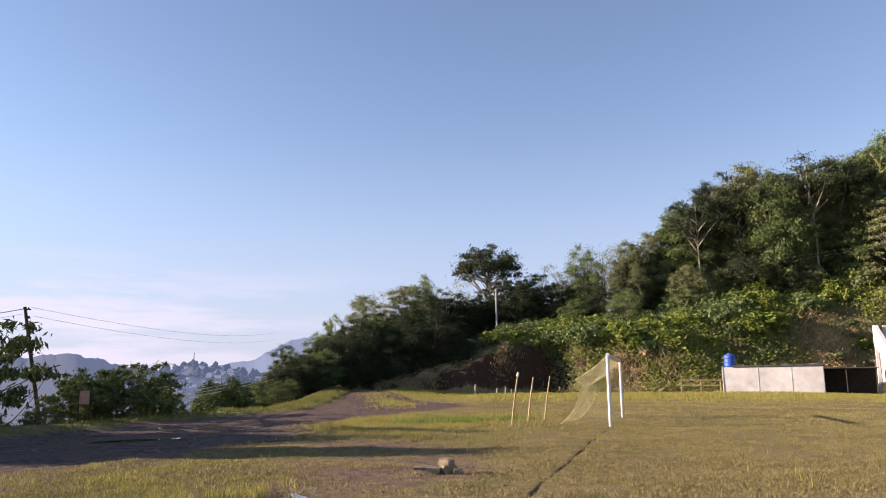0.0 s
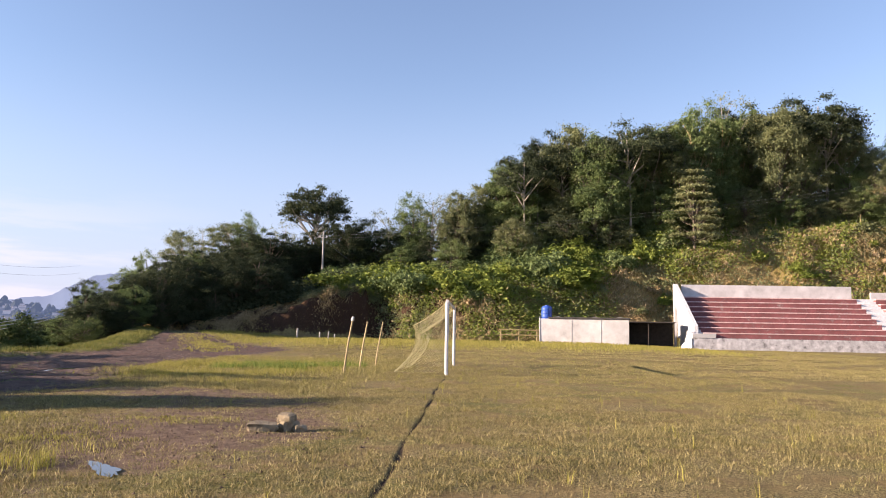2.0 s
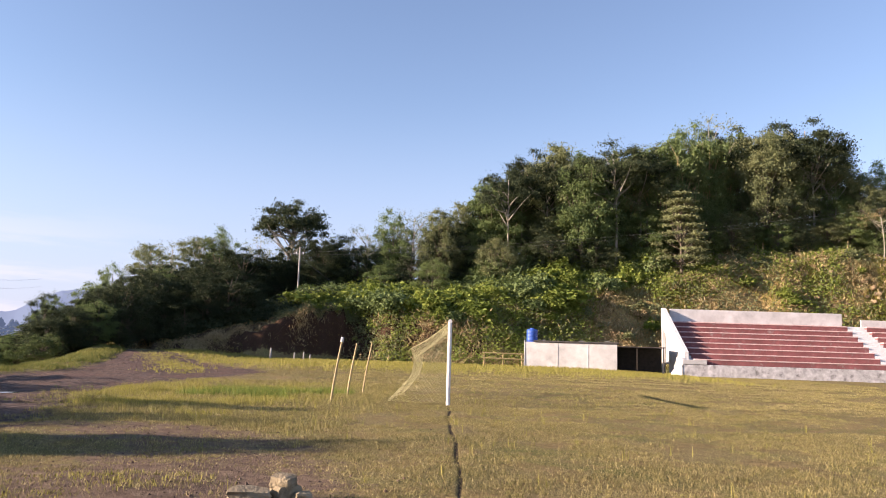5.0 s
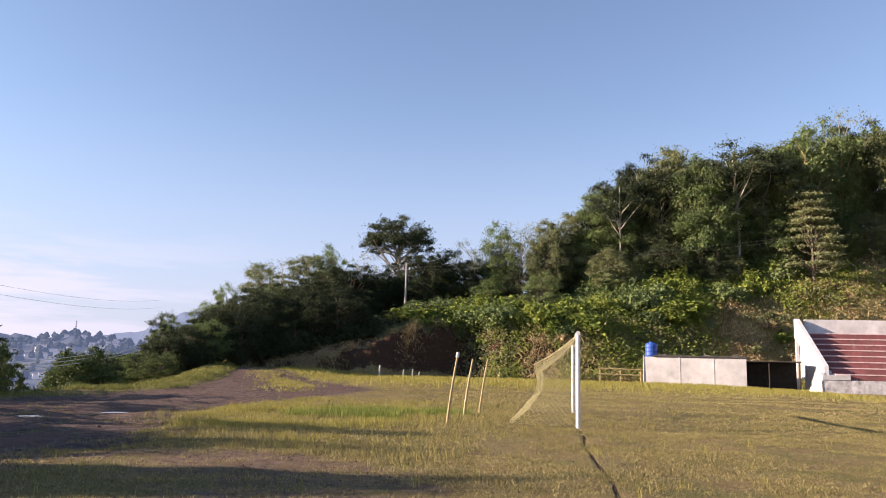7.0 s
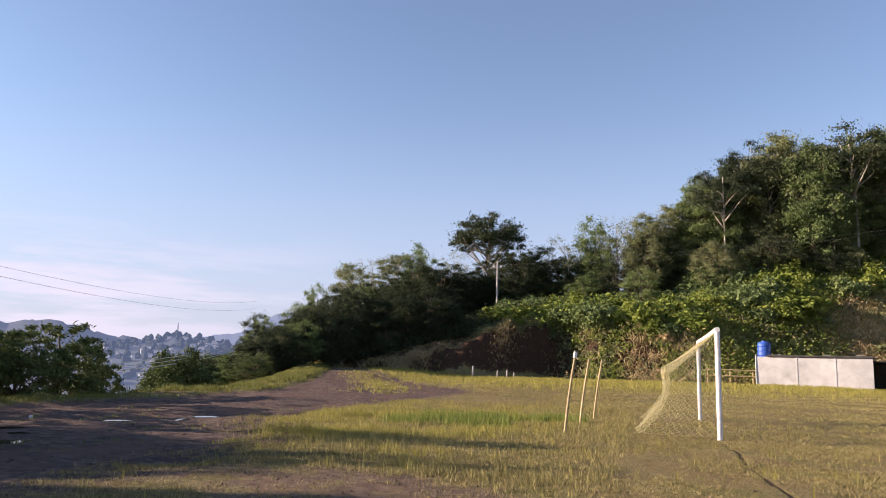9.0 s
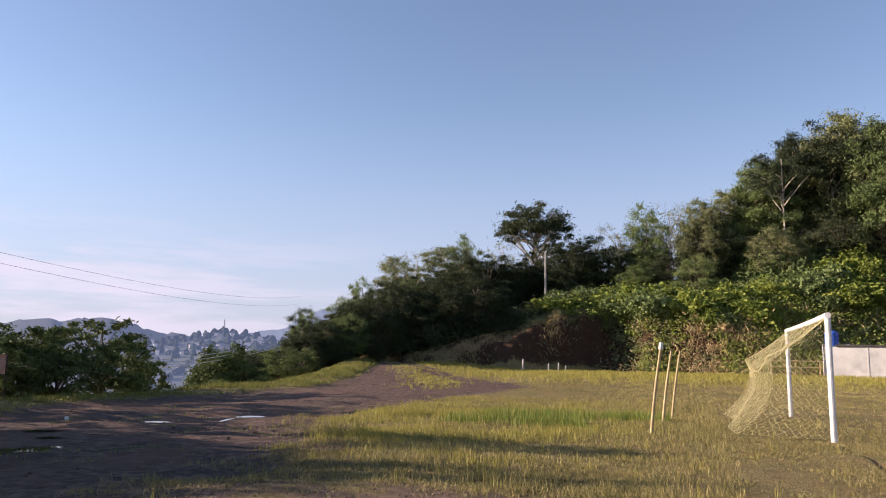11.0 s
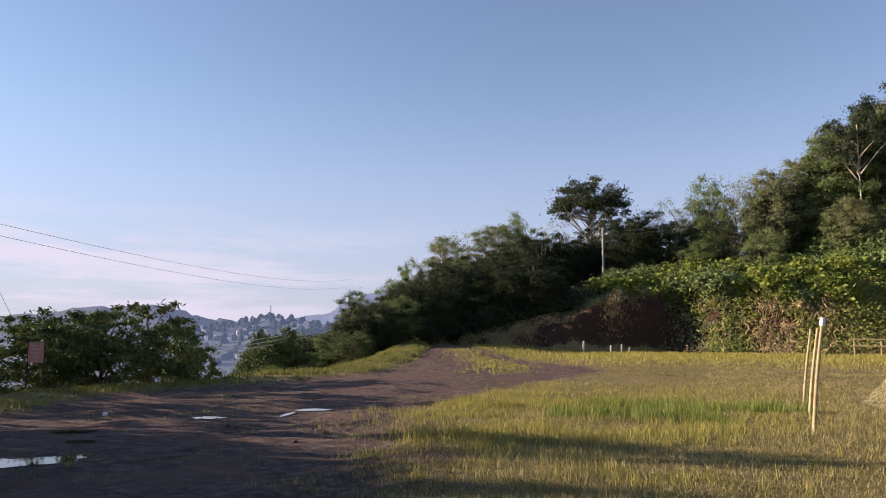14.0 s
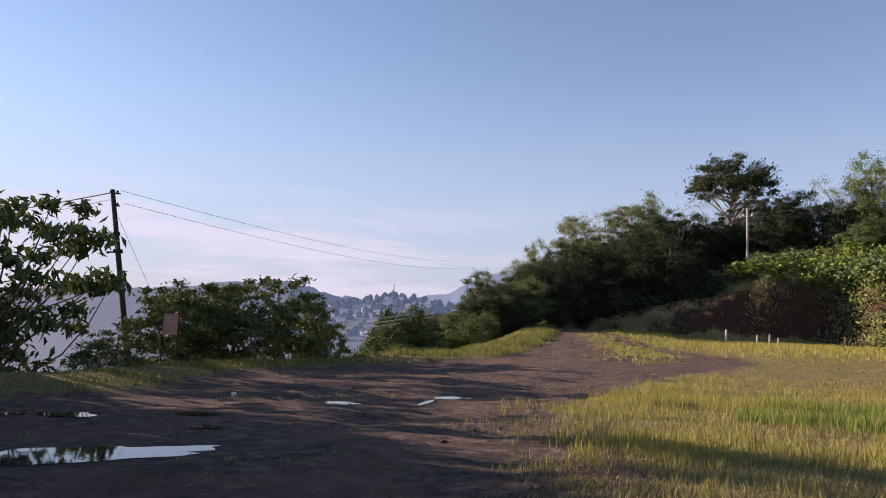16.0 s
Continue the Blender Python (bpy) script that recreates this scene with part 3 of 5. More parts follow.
# ---- plants ----
def leaves_mesh(name, centres, size, material, rng, up=0.3, long=1.6, droop=0.0, curl=0.25, out=None):
    """Many small folded leaves (two triangles each) at the given centres, faces turned outwards where out is given."""
    c = np.asarray(centres, float)
    n = len(c)
    d = rng.normal(size=(n, 3)); d[:, 2] = d[:, 2] * 0.6 - droop
    d /= np.linalg.norm(d, axis=1)[:, None] + 1e-9
    nn = rng.normal(size=(n, 3))
    if out is None:
        nn[:, 2] = np.abs(nn[:, 2]) + up
    else:
        nn = nn * 0.42 + out
        nn[:, 2] += 0.25 + up
    w = np.cross(d, nn); w /= np.linalg.norm(w, axis=1)[:, None] + 1e-9
    nn2 = np.cross(w, d)
    nn2 *= np.sign(np.sum(nn2 * nn, axis=1))[:, None]
    s = size * rng.uniform(0.6, 1.35, (n, 1))
    a, tip = c - d * s * long * 0.5, c + d * s * long * 0.5 + np.array([0, 0, -0.3 * droop]) * s
    l, r = c + w * s * 0.5 + nn2 * s * curl, c - w * s * 0.5 + nn2 * s * curl
    V = np.stack([a, l, tip, r], 1).reshape(-1, 3)
    i = np.arange(n) * 4
    F = np.concatenate([np.stack([i, i + 1, i + 2], -1), np.stack([i, i + 2, i + 3], -1)])
    me = bpy.data.meshes.new(name)
    me.from_pydata(V.tolist(), [], F.tolist())
    me.materials.append(material)
    return me


def clump_points(rng, centres, radius, per, flat=0.7, spray=0.0):
    """Leaf places on the outsides of a set of clumps, and the way each faces; spray sends some out along thin twigs."""
    pts, outs = [], []
    for c in centres:
        d = rng.normal(size=(per, 3))
        d /= np.linalg.norm(d, axis=1)[:, None]
        rr = radius * rng.uniform(0.55, 1.3) * np.abs(rng.normal(0.66, 0.30, (per, 1)))
        if spray:
            k = rng.integers(0, 7, per)
            twig = rng.normal(size=(7, 3)); twig /= np.linalg.norm(twig, axis=1)[:, None]
            on = rng.random((per, 1)) < spray
            d = np.where(on, twig[k] + 0.16 * rng.normal(size=(per, 3)), d)
            rr = np.where(on, radius * rng.uniform(0.3, 1.75, (per, 1)), rr)
        pts.append(np.asarray(c) + d * rr * np.array([1, 1, flat]))
        outs.append(d * np.array([1, 1, 1 / max(flat, 0.4)]) * 0.9)
    return np.concatenate(pts), np.concatenate(outs)


def limb(bm, rng, a, b, r0, r1, bend=0.15, n=5, sides=6):
    a, b = np.array(a, float), np.array(b, float)
    L = np.linalg.norm(b - a)
    off = rng.normal(size=3) * bend * L
    pts = [tuple(a + (b - a) * t + off * math.sin(math.pi * t) * 0.6) for t in np.linspace(0, 1, n)]
    tube(bm, pts, [r0 + (r1 - r0) * t for t in np.linspace(0, 1, n)], sides)


def tree(name, label, kind, seed, height_m, spread, leaf, bark, n_clumps=26, per=110, leaf_size=0.34, base=0.28, flat=0.7, clump=None, lean=0.0, deep=0.10, spray=0.25, **leafkw):
    """A tree at the origin: a tapered trunk with limbs, and a ragged crown of leaf clumps."""
    rng = np.random.default_rng(seed)
    H, R = height_m, spread
    th = thing(name, label, "tree")
    bm = bmesh.new()
    top = np.array([lean * H + rng.normal() * 0.02 * H, rng.normal() * 0.02 * H, H * 0.82])
    limb(bm, rng, (0, 0, -0.5), top, (0.013 if kind == "umbrella" else 0.022) * H, 0.004 * H, 0.04, 8, 8)
    cs = []
    if kind == "umbrella":
        for k in range(n_clumps):
            a, q = rng.uniform(0, 2 * math.pi), math.sqrt(rng.random())
            z = H * (0.965 - deep * rng.random() * (1.2 - 0.6 * q) - 0.15 * q * q - (0.12 * rng.random() if k % 4 == 0 else 0))
            cs.append((R * q * math.cos(a) + lean * H, R * q * math.sin(a), z))
    elif kind == "plume":
        for k in range(n_clumps):
            a, t = rng.uniform(0, 2 * math.pi), rng.random()
            q = R * (0.25 + 0.75 * t) * (0.4 + 0.6 * rng.random())
            st = k % 7
            sa = st * 0.9 + seed
            px, py = R * 0.55 * math.cos(sa), R * 0.55 * math.sin(sa)
            z = H * (0.25 + 0.75 * t) * (0.82 + 0.06 * st / 2)
            cs.append((px * (0.3 + t) + rng.normal() * R * 0.12, py * (0.3 + t) + rng.normal() * R * 0.12, min(z, H * 1.05)))
    elif kind == "tiered":
        for k in range(n_clumps):
            t = (k + rng.random()) / n_clumps
            lev = round(t * 9) / 9
            q = R * (1.05 - 0.85 * lev) * math.sqrt(rng.uniform(0.25, 1))
            a = rng.uniform(0, 2 * math.pi)
            cs.append((q * math.cos(a), q * math.sin(a), H * (0.16 + 0.82 * lev) - 0.18 * q))
    else:
        for k in range(n_clumps):
            d = rng.normal(size=3); d /= np.linalg.norm(d)
            q = 0.45 + 0.55 * rng.random() ** 0.6
            zc = H * (base + 1) / 2
            cs.append((d[0] * R * q + lean * H, d[1] * R * q, zc + d[2] * (H * (1 - base) / 2) * q * 0.92))
    order = sorted(range(len(cs)), key=lambda k: cs[k][2])
    for k in order[:: 2 if kind != "umbrella" else 4]:
        c = cs[k]
        f = 0.35 + 0.45 * rng.random() if kind != "umbrella" else 0.62 + 0.25 * rng.random()
        z0 = min(max(c[2] * f, H * 0.12), H * 0.78)
        limb(bm, rng, (top[0] * z0 / (H * 0.82), top[1] * z0 / (H * 0.82), z0), c, (0.0045 if H < 7 else 0.0065) * H, 0.0016 * H, 0.10, 5, 5)
    part("trunk", bm, bark, th, smooth=True)
    cr = clump or R * 0.34
    pts, outs = clump_points(rng, cs, cr, per, flat, spray)
    part("crown", leaves_mesh("crown", pts, leaf_size, leaf, rng, out=outs, **leafkw), None, th)
    return th


def place(proto, x, y, s=1.0, turn=0.0, sz=None, sink=0.0):
    return copy_thing(proto, pose(x, y, ground_z(x, y) - sink, 0, 0, turn) @ Matrix.Diagonal((s, s, sz or s, 1)))


SIL = ([-52, -46, -41, -34, -27, -22, -17, -14, -9, -3, 1, 3.7, 7.2, 15.8, 23, 31, 37, 44.5, 48, 55, 70, 110],
       [4.0, 9.3, 12.9, 15.2, 15.6, 15.6, 15.4, 16.1, 18.0, 18.8, 19.6, 24.7, 27.3, 28.2, 28.6, 30.9, 31.4, 32.4, 26.7, 25, 24, 22])


def skyline(x, y):
    """How high the wood may reach at a place, so that its outline follows the hill's crest."""
    k = (y + 20) / 90
    return 1.4 + (min(np.interp(x / k + d, *SIL) for d in (-1.3, 0, 0.8)) - 1.4) * k


def woods():
    rng = random.Random(12)
    dense = dict(n_clumps=88, per=210, leaf_size=0.115, clump=0.80, flat=0.55)
    airy = dict(n_clumps=58, per=190, leaf_size=0.10, clump=0.72, flat=0.38, deep=0.34, spray=0.4)
    protos = [
        tree("forest_tree", "dense broadleaf tree on the wooded hill, shade in its leaf colour", "round", 1, 10, 3.3, LEAF["dark"], BARK, base=0.04, **dense),
        tree("forest_tree", "dense broadleaf tree on the wooded hill, shade in its leaf colour", "round", 2, 10, 3.8, LEAF["dark"], BARK, base=0.0, **dense),
        tree("forest_tree", "olive-green broadleaf tree on the wooded hill", "round", 3, 10, 3.4, LEAF["olive"], BARK, base=0.06, **dense),
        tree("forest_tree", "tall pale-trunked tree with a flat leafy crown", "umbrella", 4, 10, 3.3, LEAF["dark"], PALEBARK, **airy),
        tree("forest_tree", "mid-green broadleaf tree on the wooded hill", "round", 5, 10, 3.0, LEAF["mid"], BARK, base=0.03, **dense),
        tree("forest_tree", "olive tree with bare pale lower limbs on the hill", "umbrella", 6, 10, 3.1, LEAF["olive"], PALEBARK, **airy),
        tree("forest_tree", "thin grey tree with sparse twiggy leaves on the hill", "umbrella", 9, 10, 3.0, LEAF["olive"], PALEBARK, 54, 46, 0.10, flat=0.55, clump=0.75, deep=0.5, spray=0.7),
    ]
    bamboo = tree("bamboo_clump", "tall feathery bamboo clump on the hill crest", "plume", 7, 12, 3.0, LEAF["mid"], BAMBOO, 130, 100, 0.12, flat=1.0, clump=0.55, droop=0.5, long=2.8)
    tiered = tree("tiered_tree", "broad olive tree with drooping tiered branches", "tiered", 8, 10, 4.0, LEAF["olive"], BARK, 130, 100, 0.15, flat=0.28, clump=0.75, droop=0.5)

    def grow(k, px, py, h, wide=1.0):
        place(protos[k], px, py, max(h / 10 * wide, 0.5), rng.uniform(0, 360), h / 10, 0.3)

    rows = [(56.5, 4.0), (60, 4.0), (64, 4.2), (68.5, 4.2), (73, 4.4), (79, 4.8)]
    for y0, gap in rows:
        x = -56.0
        while x < 74:
            px, py = x + rng.uniform(-1.4, 1.4), y0 + rng.uniform(-1.8, 1.8)
            x += gap * rng.uniform(0.8, 1.25)
            gz, top = ground_z(px, py), float(skyline(px, py))
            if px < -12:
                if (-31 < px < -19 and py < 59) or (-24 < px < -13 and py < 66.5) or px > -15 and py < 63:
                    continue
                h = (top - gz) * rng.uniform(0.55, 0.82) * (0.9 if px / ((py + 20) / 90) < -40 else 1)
                # mostly the darkened leaf kinds: the left wood's shade is in their colour
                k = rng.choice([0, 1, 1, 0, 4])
            else:
                if py < 64.0 + 3.0 * (px > 9) + 1.5 * (px > 28):
                    continue
                h = (top - gz) * rng.uniform(0.66, 0.95)
                if py < 68:
                    h *= rng.uniform(0.6, 0.8)
                h = min(h, 14)
                k = rng.choice([4, 2, 1, 2, 4, 4, 0, 2])
            if h > 2.5:
                grow(k, px, py, h, rng.uniform(0.75, 1.0) if h > 8 else rng.uniform(1.0, 1.35))
    # taller crowns that stand out of the wood; lighter leaf kinds stand for sunlit tops
    x = -49.0
    while x < 66:
        px, py = x, rng.uniform(66.5, 72.5) if x > -26 else rng.uniform(60, 71)
        x += rng.uniform(2.2, 3.8)
        if -23.5 < px < -16:
            continue
        h = float(skyline(px, py)) * rng.uniform(1.0, 1.10) + (0.5 if px < 3 else 0) - ground_z(px, py)
        if h > 4:
            grow(rng.choice([3, 3, 5, 6, 4] if px < -12 else [3, 2, 2, 4, 6, 4]), px, py, min(h, 20), rng.uniform(0.6, 0.85))
    # the closed front of the wood above the slope
    x = 7.0
    while x < 62:
        px, py = x, 66.2 + 1.3 * (x > 28) + rng.uniform(-0.8, 1.2)
        x += rng.uniform(1.8, 3.0)
        grow(rng.choice([2, 4, 4, 0]), px, py, rng.uniform(3.5, 6.5), rng.uniform(1.0, 1.35))
    for px, py, s in ((21.5, 70, 1.0), (24.5, 69, 1.05), (27.5, 68, 1.15), (31.0, 70, 1.2), (29.0, 72, 1.1), (23.5, 73, 1.0), (33.5, 71.5, 1.0)):
        place(bamboo, px, py, s, rng.uniform(0, 360), (float(skyline(px, py)) + rng.uniform(-1.2, 0.5) - ground_z(px, py)) / 12)
    place(tiered, 26.2, 64.5, 0.95, 40, 1.0)
    for px, py, k, sp in ((11, 69, 3, 1.15), (15.5, 70, 3, 1.2), (8.0, 70.5, 3, 1.0), (13.3, 71, 5, 1.0), (18.5, 69, 6, 1.1), (21, 71, 6, 1.0), (38.0, 69, 5, 1.2), (44, 70, 3, 1.4), (41, 71, 6, 1.4), (46.0, 71, 5, 1.1), (4.5, 70, 4, 1.1), (48, 72, 4, 1.0)):
        h = float(skyline(px, py)) - ground_z(px, py)
        place(protos[k], px, py, sp, rng.uniform(0, 360), h / 10, 0.2)
    # thick growth beside the head of the track, which shades the bank
    for i in range(46):
        py = rng.uniform(40, 60)
        px = float(road_left(py)) - rng.uniform(1.8, 15)
        edge_in = float(road_left(py)) - px
        top = min(float(skyline(px, py)) * rng.uniform(0.76, 0.96) * (0.88 if px < -37 else 1), 3.8 + 1.2 * edge_in)
        h = top - ground_z(px, py)
        if h > 2.2:
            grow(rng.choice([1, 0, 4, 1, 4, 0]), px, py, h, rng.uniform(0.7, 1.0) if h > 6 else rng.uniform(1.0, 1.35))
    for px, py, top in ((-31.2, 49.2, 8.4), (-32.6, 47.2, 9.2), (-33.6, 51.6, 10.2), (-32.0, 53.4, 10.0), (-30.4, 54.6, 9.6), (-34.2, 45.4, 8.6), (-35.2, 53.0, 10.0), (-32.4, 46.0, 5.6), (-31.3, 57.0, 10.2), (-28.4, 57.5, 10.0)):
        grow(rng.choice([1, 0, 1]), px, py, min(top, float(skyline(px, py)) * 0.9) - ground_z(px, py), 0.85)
    # low trees right behind the edge of the cut bank
    for i in range(34):
        px = rng.uniform(-31, -15)
        py = float(toe(px)) + rng.uniform(5.0, 14)
        h = min(rng.uniform(3.5, 6.5), float(skyline(px, py)) * 0.85 - ground_z(px, py))
        if h > 2:
            if not -22 < px < -15 or py > 66:
                grow(rng.choice([0, 1, 1]), px, py, h, rng.uniform(0.9, 1.3))
    for px, py, top in ((-33.2, 48.6, 9.5), (-34.8, 47.0, 9.8), (-32.2, 45.0, 7.6), (-31.0, 50.6, 8.8), (-33.0, 43.6, 7.4)):
        grow(1, px, py, min(top, float(skyline(px, py)) * 0.9) - ground_z(px, py), 0.8)
    for px, py, top in ((-34.6, 42.0, 5.3), (-35.6, 44.5, 6.2), (-33.4, 40.2, 3.9), (-36.6, 46.0, 6.6)):
        grow(rng.choice([1, 4, 1]), px, py, top - ground_z(px, py), 0.75)
    for px, py in ((-29, 62), (-26.5, 62.5), (-32, 61), (-24, 64), (-35, 62), (-28, 65)):
        grow(rng.choice([1, 0]), px, py, rng.uniform(6.5, 8.5), 1.15)
    for px, py in ((4.5, 72), (6.5, 74), (2.8, 70.5), (8.8, 73), (12.5, 72.5), (18, 72), (1.0, 73.5)):
        grow(rng.choice([1, 0, 2]), px, py, (float(skyline(px, py)) - ground_z(px, py)) * 0.93, 0.9)
    for i in range(20):
        px, py = rng.uniform(-28, -13), rng.uniform(66, 70)
        grow(rng.choice([0, 1]), px, py, rng.uniform(6, 8.5), 1.05)
    return protos, bamboo, tiered


def drop_proto(ob):
    for o in (*ob.children_recursive, ob):
        bpy.data.objects.remove(o)


protos, bamboo, tiered = woods()
for p_ in (*protos, bamboo, tiered):
    drop_proto(p_)

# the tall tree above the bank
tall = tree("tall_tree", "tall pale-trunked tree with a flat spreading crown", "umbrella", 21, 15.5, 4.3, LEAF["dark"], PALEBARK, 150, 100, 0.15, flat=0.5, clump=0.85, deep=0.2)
tall.matrix_basis = pose(-20.2, 70.5, 20.3 - 15.3, 0, 0, 0)


def shrub_bank():
    rng = random.Random(5)
    def shrub(seed, leaf, label, per=190, size=0.17, n=18):
        r = np.random.default_rng(seed)
        th = thing("shrub", label, "shrub")
        cs, bm = [], bmesh.new()
        for k in range(n):
            a, q = r.uniform(0, 2 * math.pi), math.sqrt(r.random())
            c = (1.25 * q * math.cos(a), 1.25 * q * math.sin(a), 0.35 + 1.1 * r.random() * (1.1 - q * 0.6))
            cs.append(c)
            limb(bm, r, (0.1 * c[0], 0.1 * c[1], -0.3), c, 0.03, 0.008, 0.1, 4, 4)
        part("stem", bm, BARK, th)
        pts, outs = clump_points(r, cs, 0.5, per, 0.8, 0.35)
        part("foliage", leaves_mesh("foliage", pts, size, leaf, r, out=outs), None, th)
        return th
    kinds = [shrub(31, LEAF["bright"], "bright green leafy shrub on the bank"), shrub(32, LEAF["mid"], "green leafy shrub on the bank"),
             shrub(33, LEAF["bright"], "yellow-green broad-leaved shrub on the bank", 110, 0.26), shrub(34, LEAF["dry"], "dry brown brushwood on the slope", 110, 0.16),
             shrub(35, LEAF["olive"], "olive scrub on the slope", 130, 0.2)]
    dry_to = lambda x: np.interp(x, [-15, -4, 6, 16, 24, 34, 56], [3.0, 2.6, 3.8, 5.8, 8.0, 11, 12])
    for i in range(300):
        x, e = rng.uniform(-17, 54), rng.uniform(2.4, 17)
        y = float(toe(x)) + e
        green = float(vnoise(x, y, 6, 41))
        if e < float(dry_to(x)):
            k = rng.choice([3, 4, 0]) if x > 8 else rng.choice([3, 4])
            if rng.random() < 0.45:
                continue
            s = rng.uniform(0.4, 0.8)
        else:
            k = rng.choice([0, 0, 1, 2, 1]) if green > 0.3 else rng.choice([1, 1, 4])
            s = rng.uniform(0.8, 1.5) * (0.65 if x > 30 and e < 14 else 1)
        place(kinds[k], x, y, s, rng.uniform(0, 360), s * rng.uniform(0.8, 1.2), 0.15)
    for p in kinds:
        drop_proto(p)
    # the closed scrub between the single shrubs
    r = np.random.default_rng(91)

    def cover(name, label, leaf, n, per, radius, size, keep, lift=0.25, far_e=18, x0=None, x1=None, **kw):
        x, e = r.uniform(x0 or (-30 if far_e < 7 else -16), x1 or (-4 if far_e < 7 else 58), n), r.uniform(0.0, far_e, n)
        y = toe(x) + e
        ok = r.random(n) < keep(x, e, y)
        x, y = x[ok], y[ok]
        c = np.stack([x, y, height(x, y) + lift * r.random(len(x)) * 2], -1)
        d = r.normal(size=(len(c), per, 3)) * radius * r.uniform(0.6, 1.3, (len(c), 1, 1))
        d[:, :, 2] *= 0.7
        pts = (c[:, None, :] + d).reshape(-1, 3)
        faces = (d / radius * 0.8 + np.array([-0.35, -0.25, 0.35])).reshape(-1, 3)
        tagged(new(name, leaves_mesh(name, pts, size, leaf, r, out=faces, **kw)), label, "scrub", kind="stuff")
    n1 = lambda x, y: vnoise(x, y, 3.2, 71)
    left = lambda x: step(-11.5, -9, x)
    cover("dry_brushwood", "hanging dry brown brush over the cut bank", LEAF["dry"], 21000, 16, 0.42, 0.06,
          lambda x, e, y: left(x) * np.clip(step(0.3, 0.7, n1(x, y + 40)), 0.1, 1) * step(1.5, 0, e - dry_to(x)) * np.where(x > 18, 0.3, 0.75), 0.15, 13, long=9.0, droop=0.9)
    cover("scrub", "olive scrub creeping over the bank", LEAF["olive"], 15000, 24, 0.40, 0.14,
          lambda x, e, y: left(x) * np.clip(step(0.3, 0.65, n1(x, y)), 0.2, 1) * step(3, 0, e - dry_to(x)) * np.where(x > 16, 0.35, 0.8), 0.2, 14)
    cover("scrub", "bright green leafy scrub covering the bank", LEAF["bright"], 6800, 44, 0.42, 0.15,
          lambda x, e, y: left(x + 3) * step(-1.2, 0.8, e - dry_to(x)) * step(12, 6, e - dry_to(x)) * np.clip(step(0.25, 0.5, n1(x + 9, y)), 0.2, 1), 0.5)
    cover("scrub", "bright green patches on the lower slope", LEAF["bright"], 15000, 26, 0.42, 0.14,
          lambda x, e, y: left(x) * step(0.38, 0.62, n1(x + 31, y)) * step(1, 0, e - dry_to(x)) * np.where(x > 24, 0.8, 1), 0.3)
    cover("scrub", "grassy scrub along the top of the cut bank", LEAF["olive"], 9000, 20, 0.26, 0.10,
          lambda x, e, y: step(-19, -16.5, x) * step(-8, -11, x) * step(2.0, 2.6, e) * step(6, 4.5, e), 0.2, 6.5)
    # the darkened leaf colour paints the forest shade behind the bank's edge
    cover("scrub", "undergrowth behind the edge of the bank, shade in its leaf colour", LEAF["dark"], 5200, 40, 0.5, 0.16,
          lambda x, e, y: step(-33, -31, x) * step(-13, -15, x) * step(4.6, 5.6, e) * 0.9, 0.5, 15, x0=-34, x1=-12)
    cover("scrub", "low dry grass along the ridge of the bank", LEAF["dry"], 9000, 12, 0.2, 0.03,
          lambda x, e, y: step(2.0, 2.5, e) * step(4, 3, e) * step(-10, -14, x), 0.1, 5, long=7.0)
    cover("dry_brushwood", "dry roots and straws hanging over the red cut", LEAF["dry"], 5200, 9, 0.3, 0.035,
          lambda x, e, y: step(-28, -20, x + 4) * step(-8, -11, x) * step(0.4, 1.6, e) * np.clip(step(0.45, 0.7, n1(x * 1.7, y)), 0.03, 1), 0.1, 3.2, long=11.0, droop=1.2)
    cover("scrub", "dark green undergrowth below the trees", LEAF["mid"], 4200, 44, 0.5, 0.17,
          lambda x, e, y: left(x + 3) * step(1.0, 4.0, e - dry_to(x)) * 0.8, 0.7)


shrub_bank()


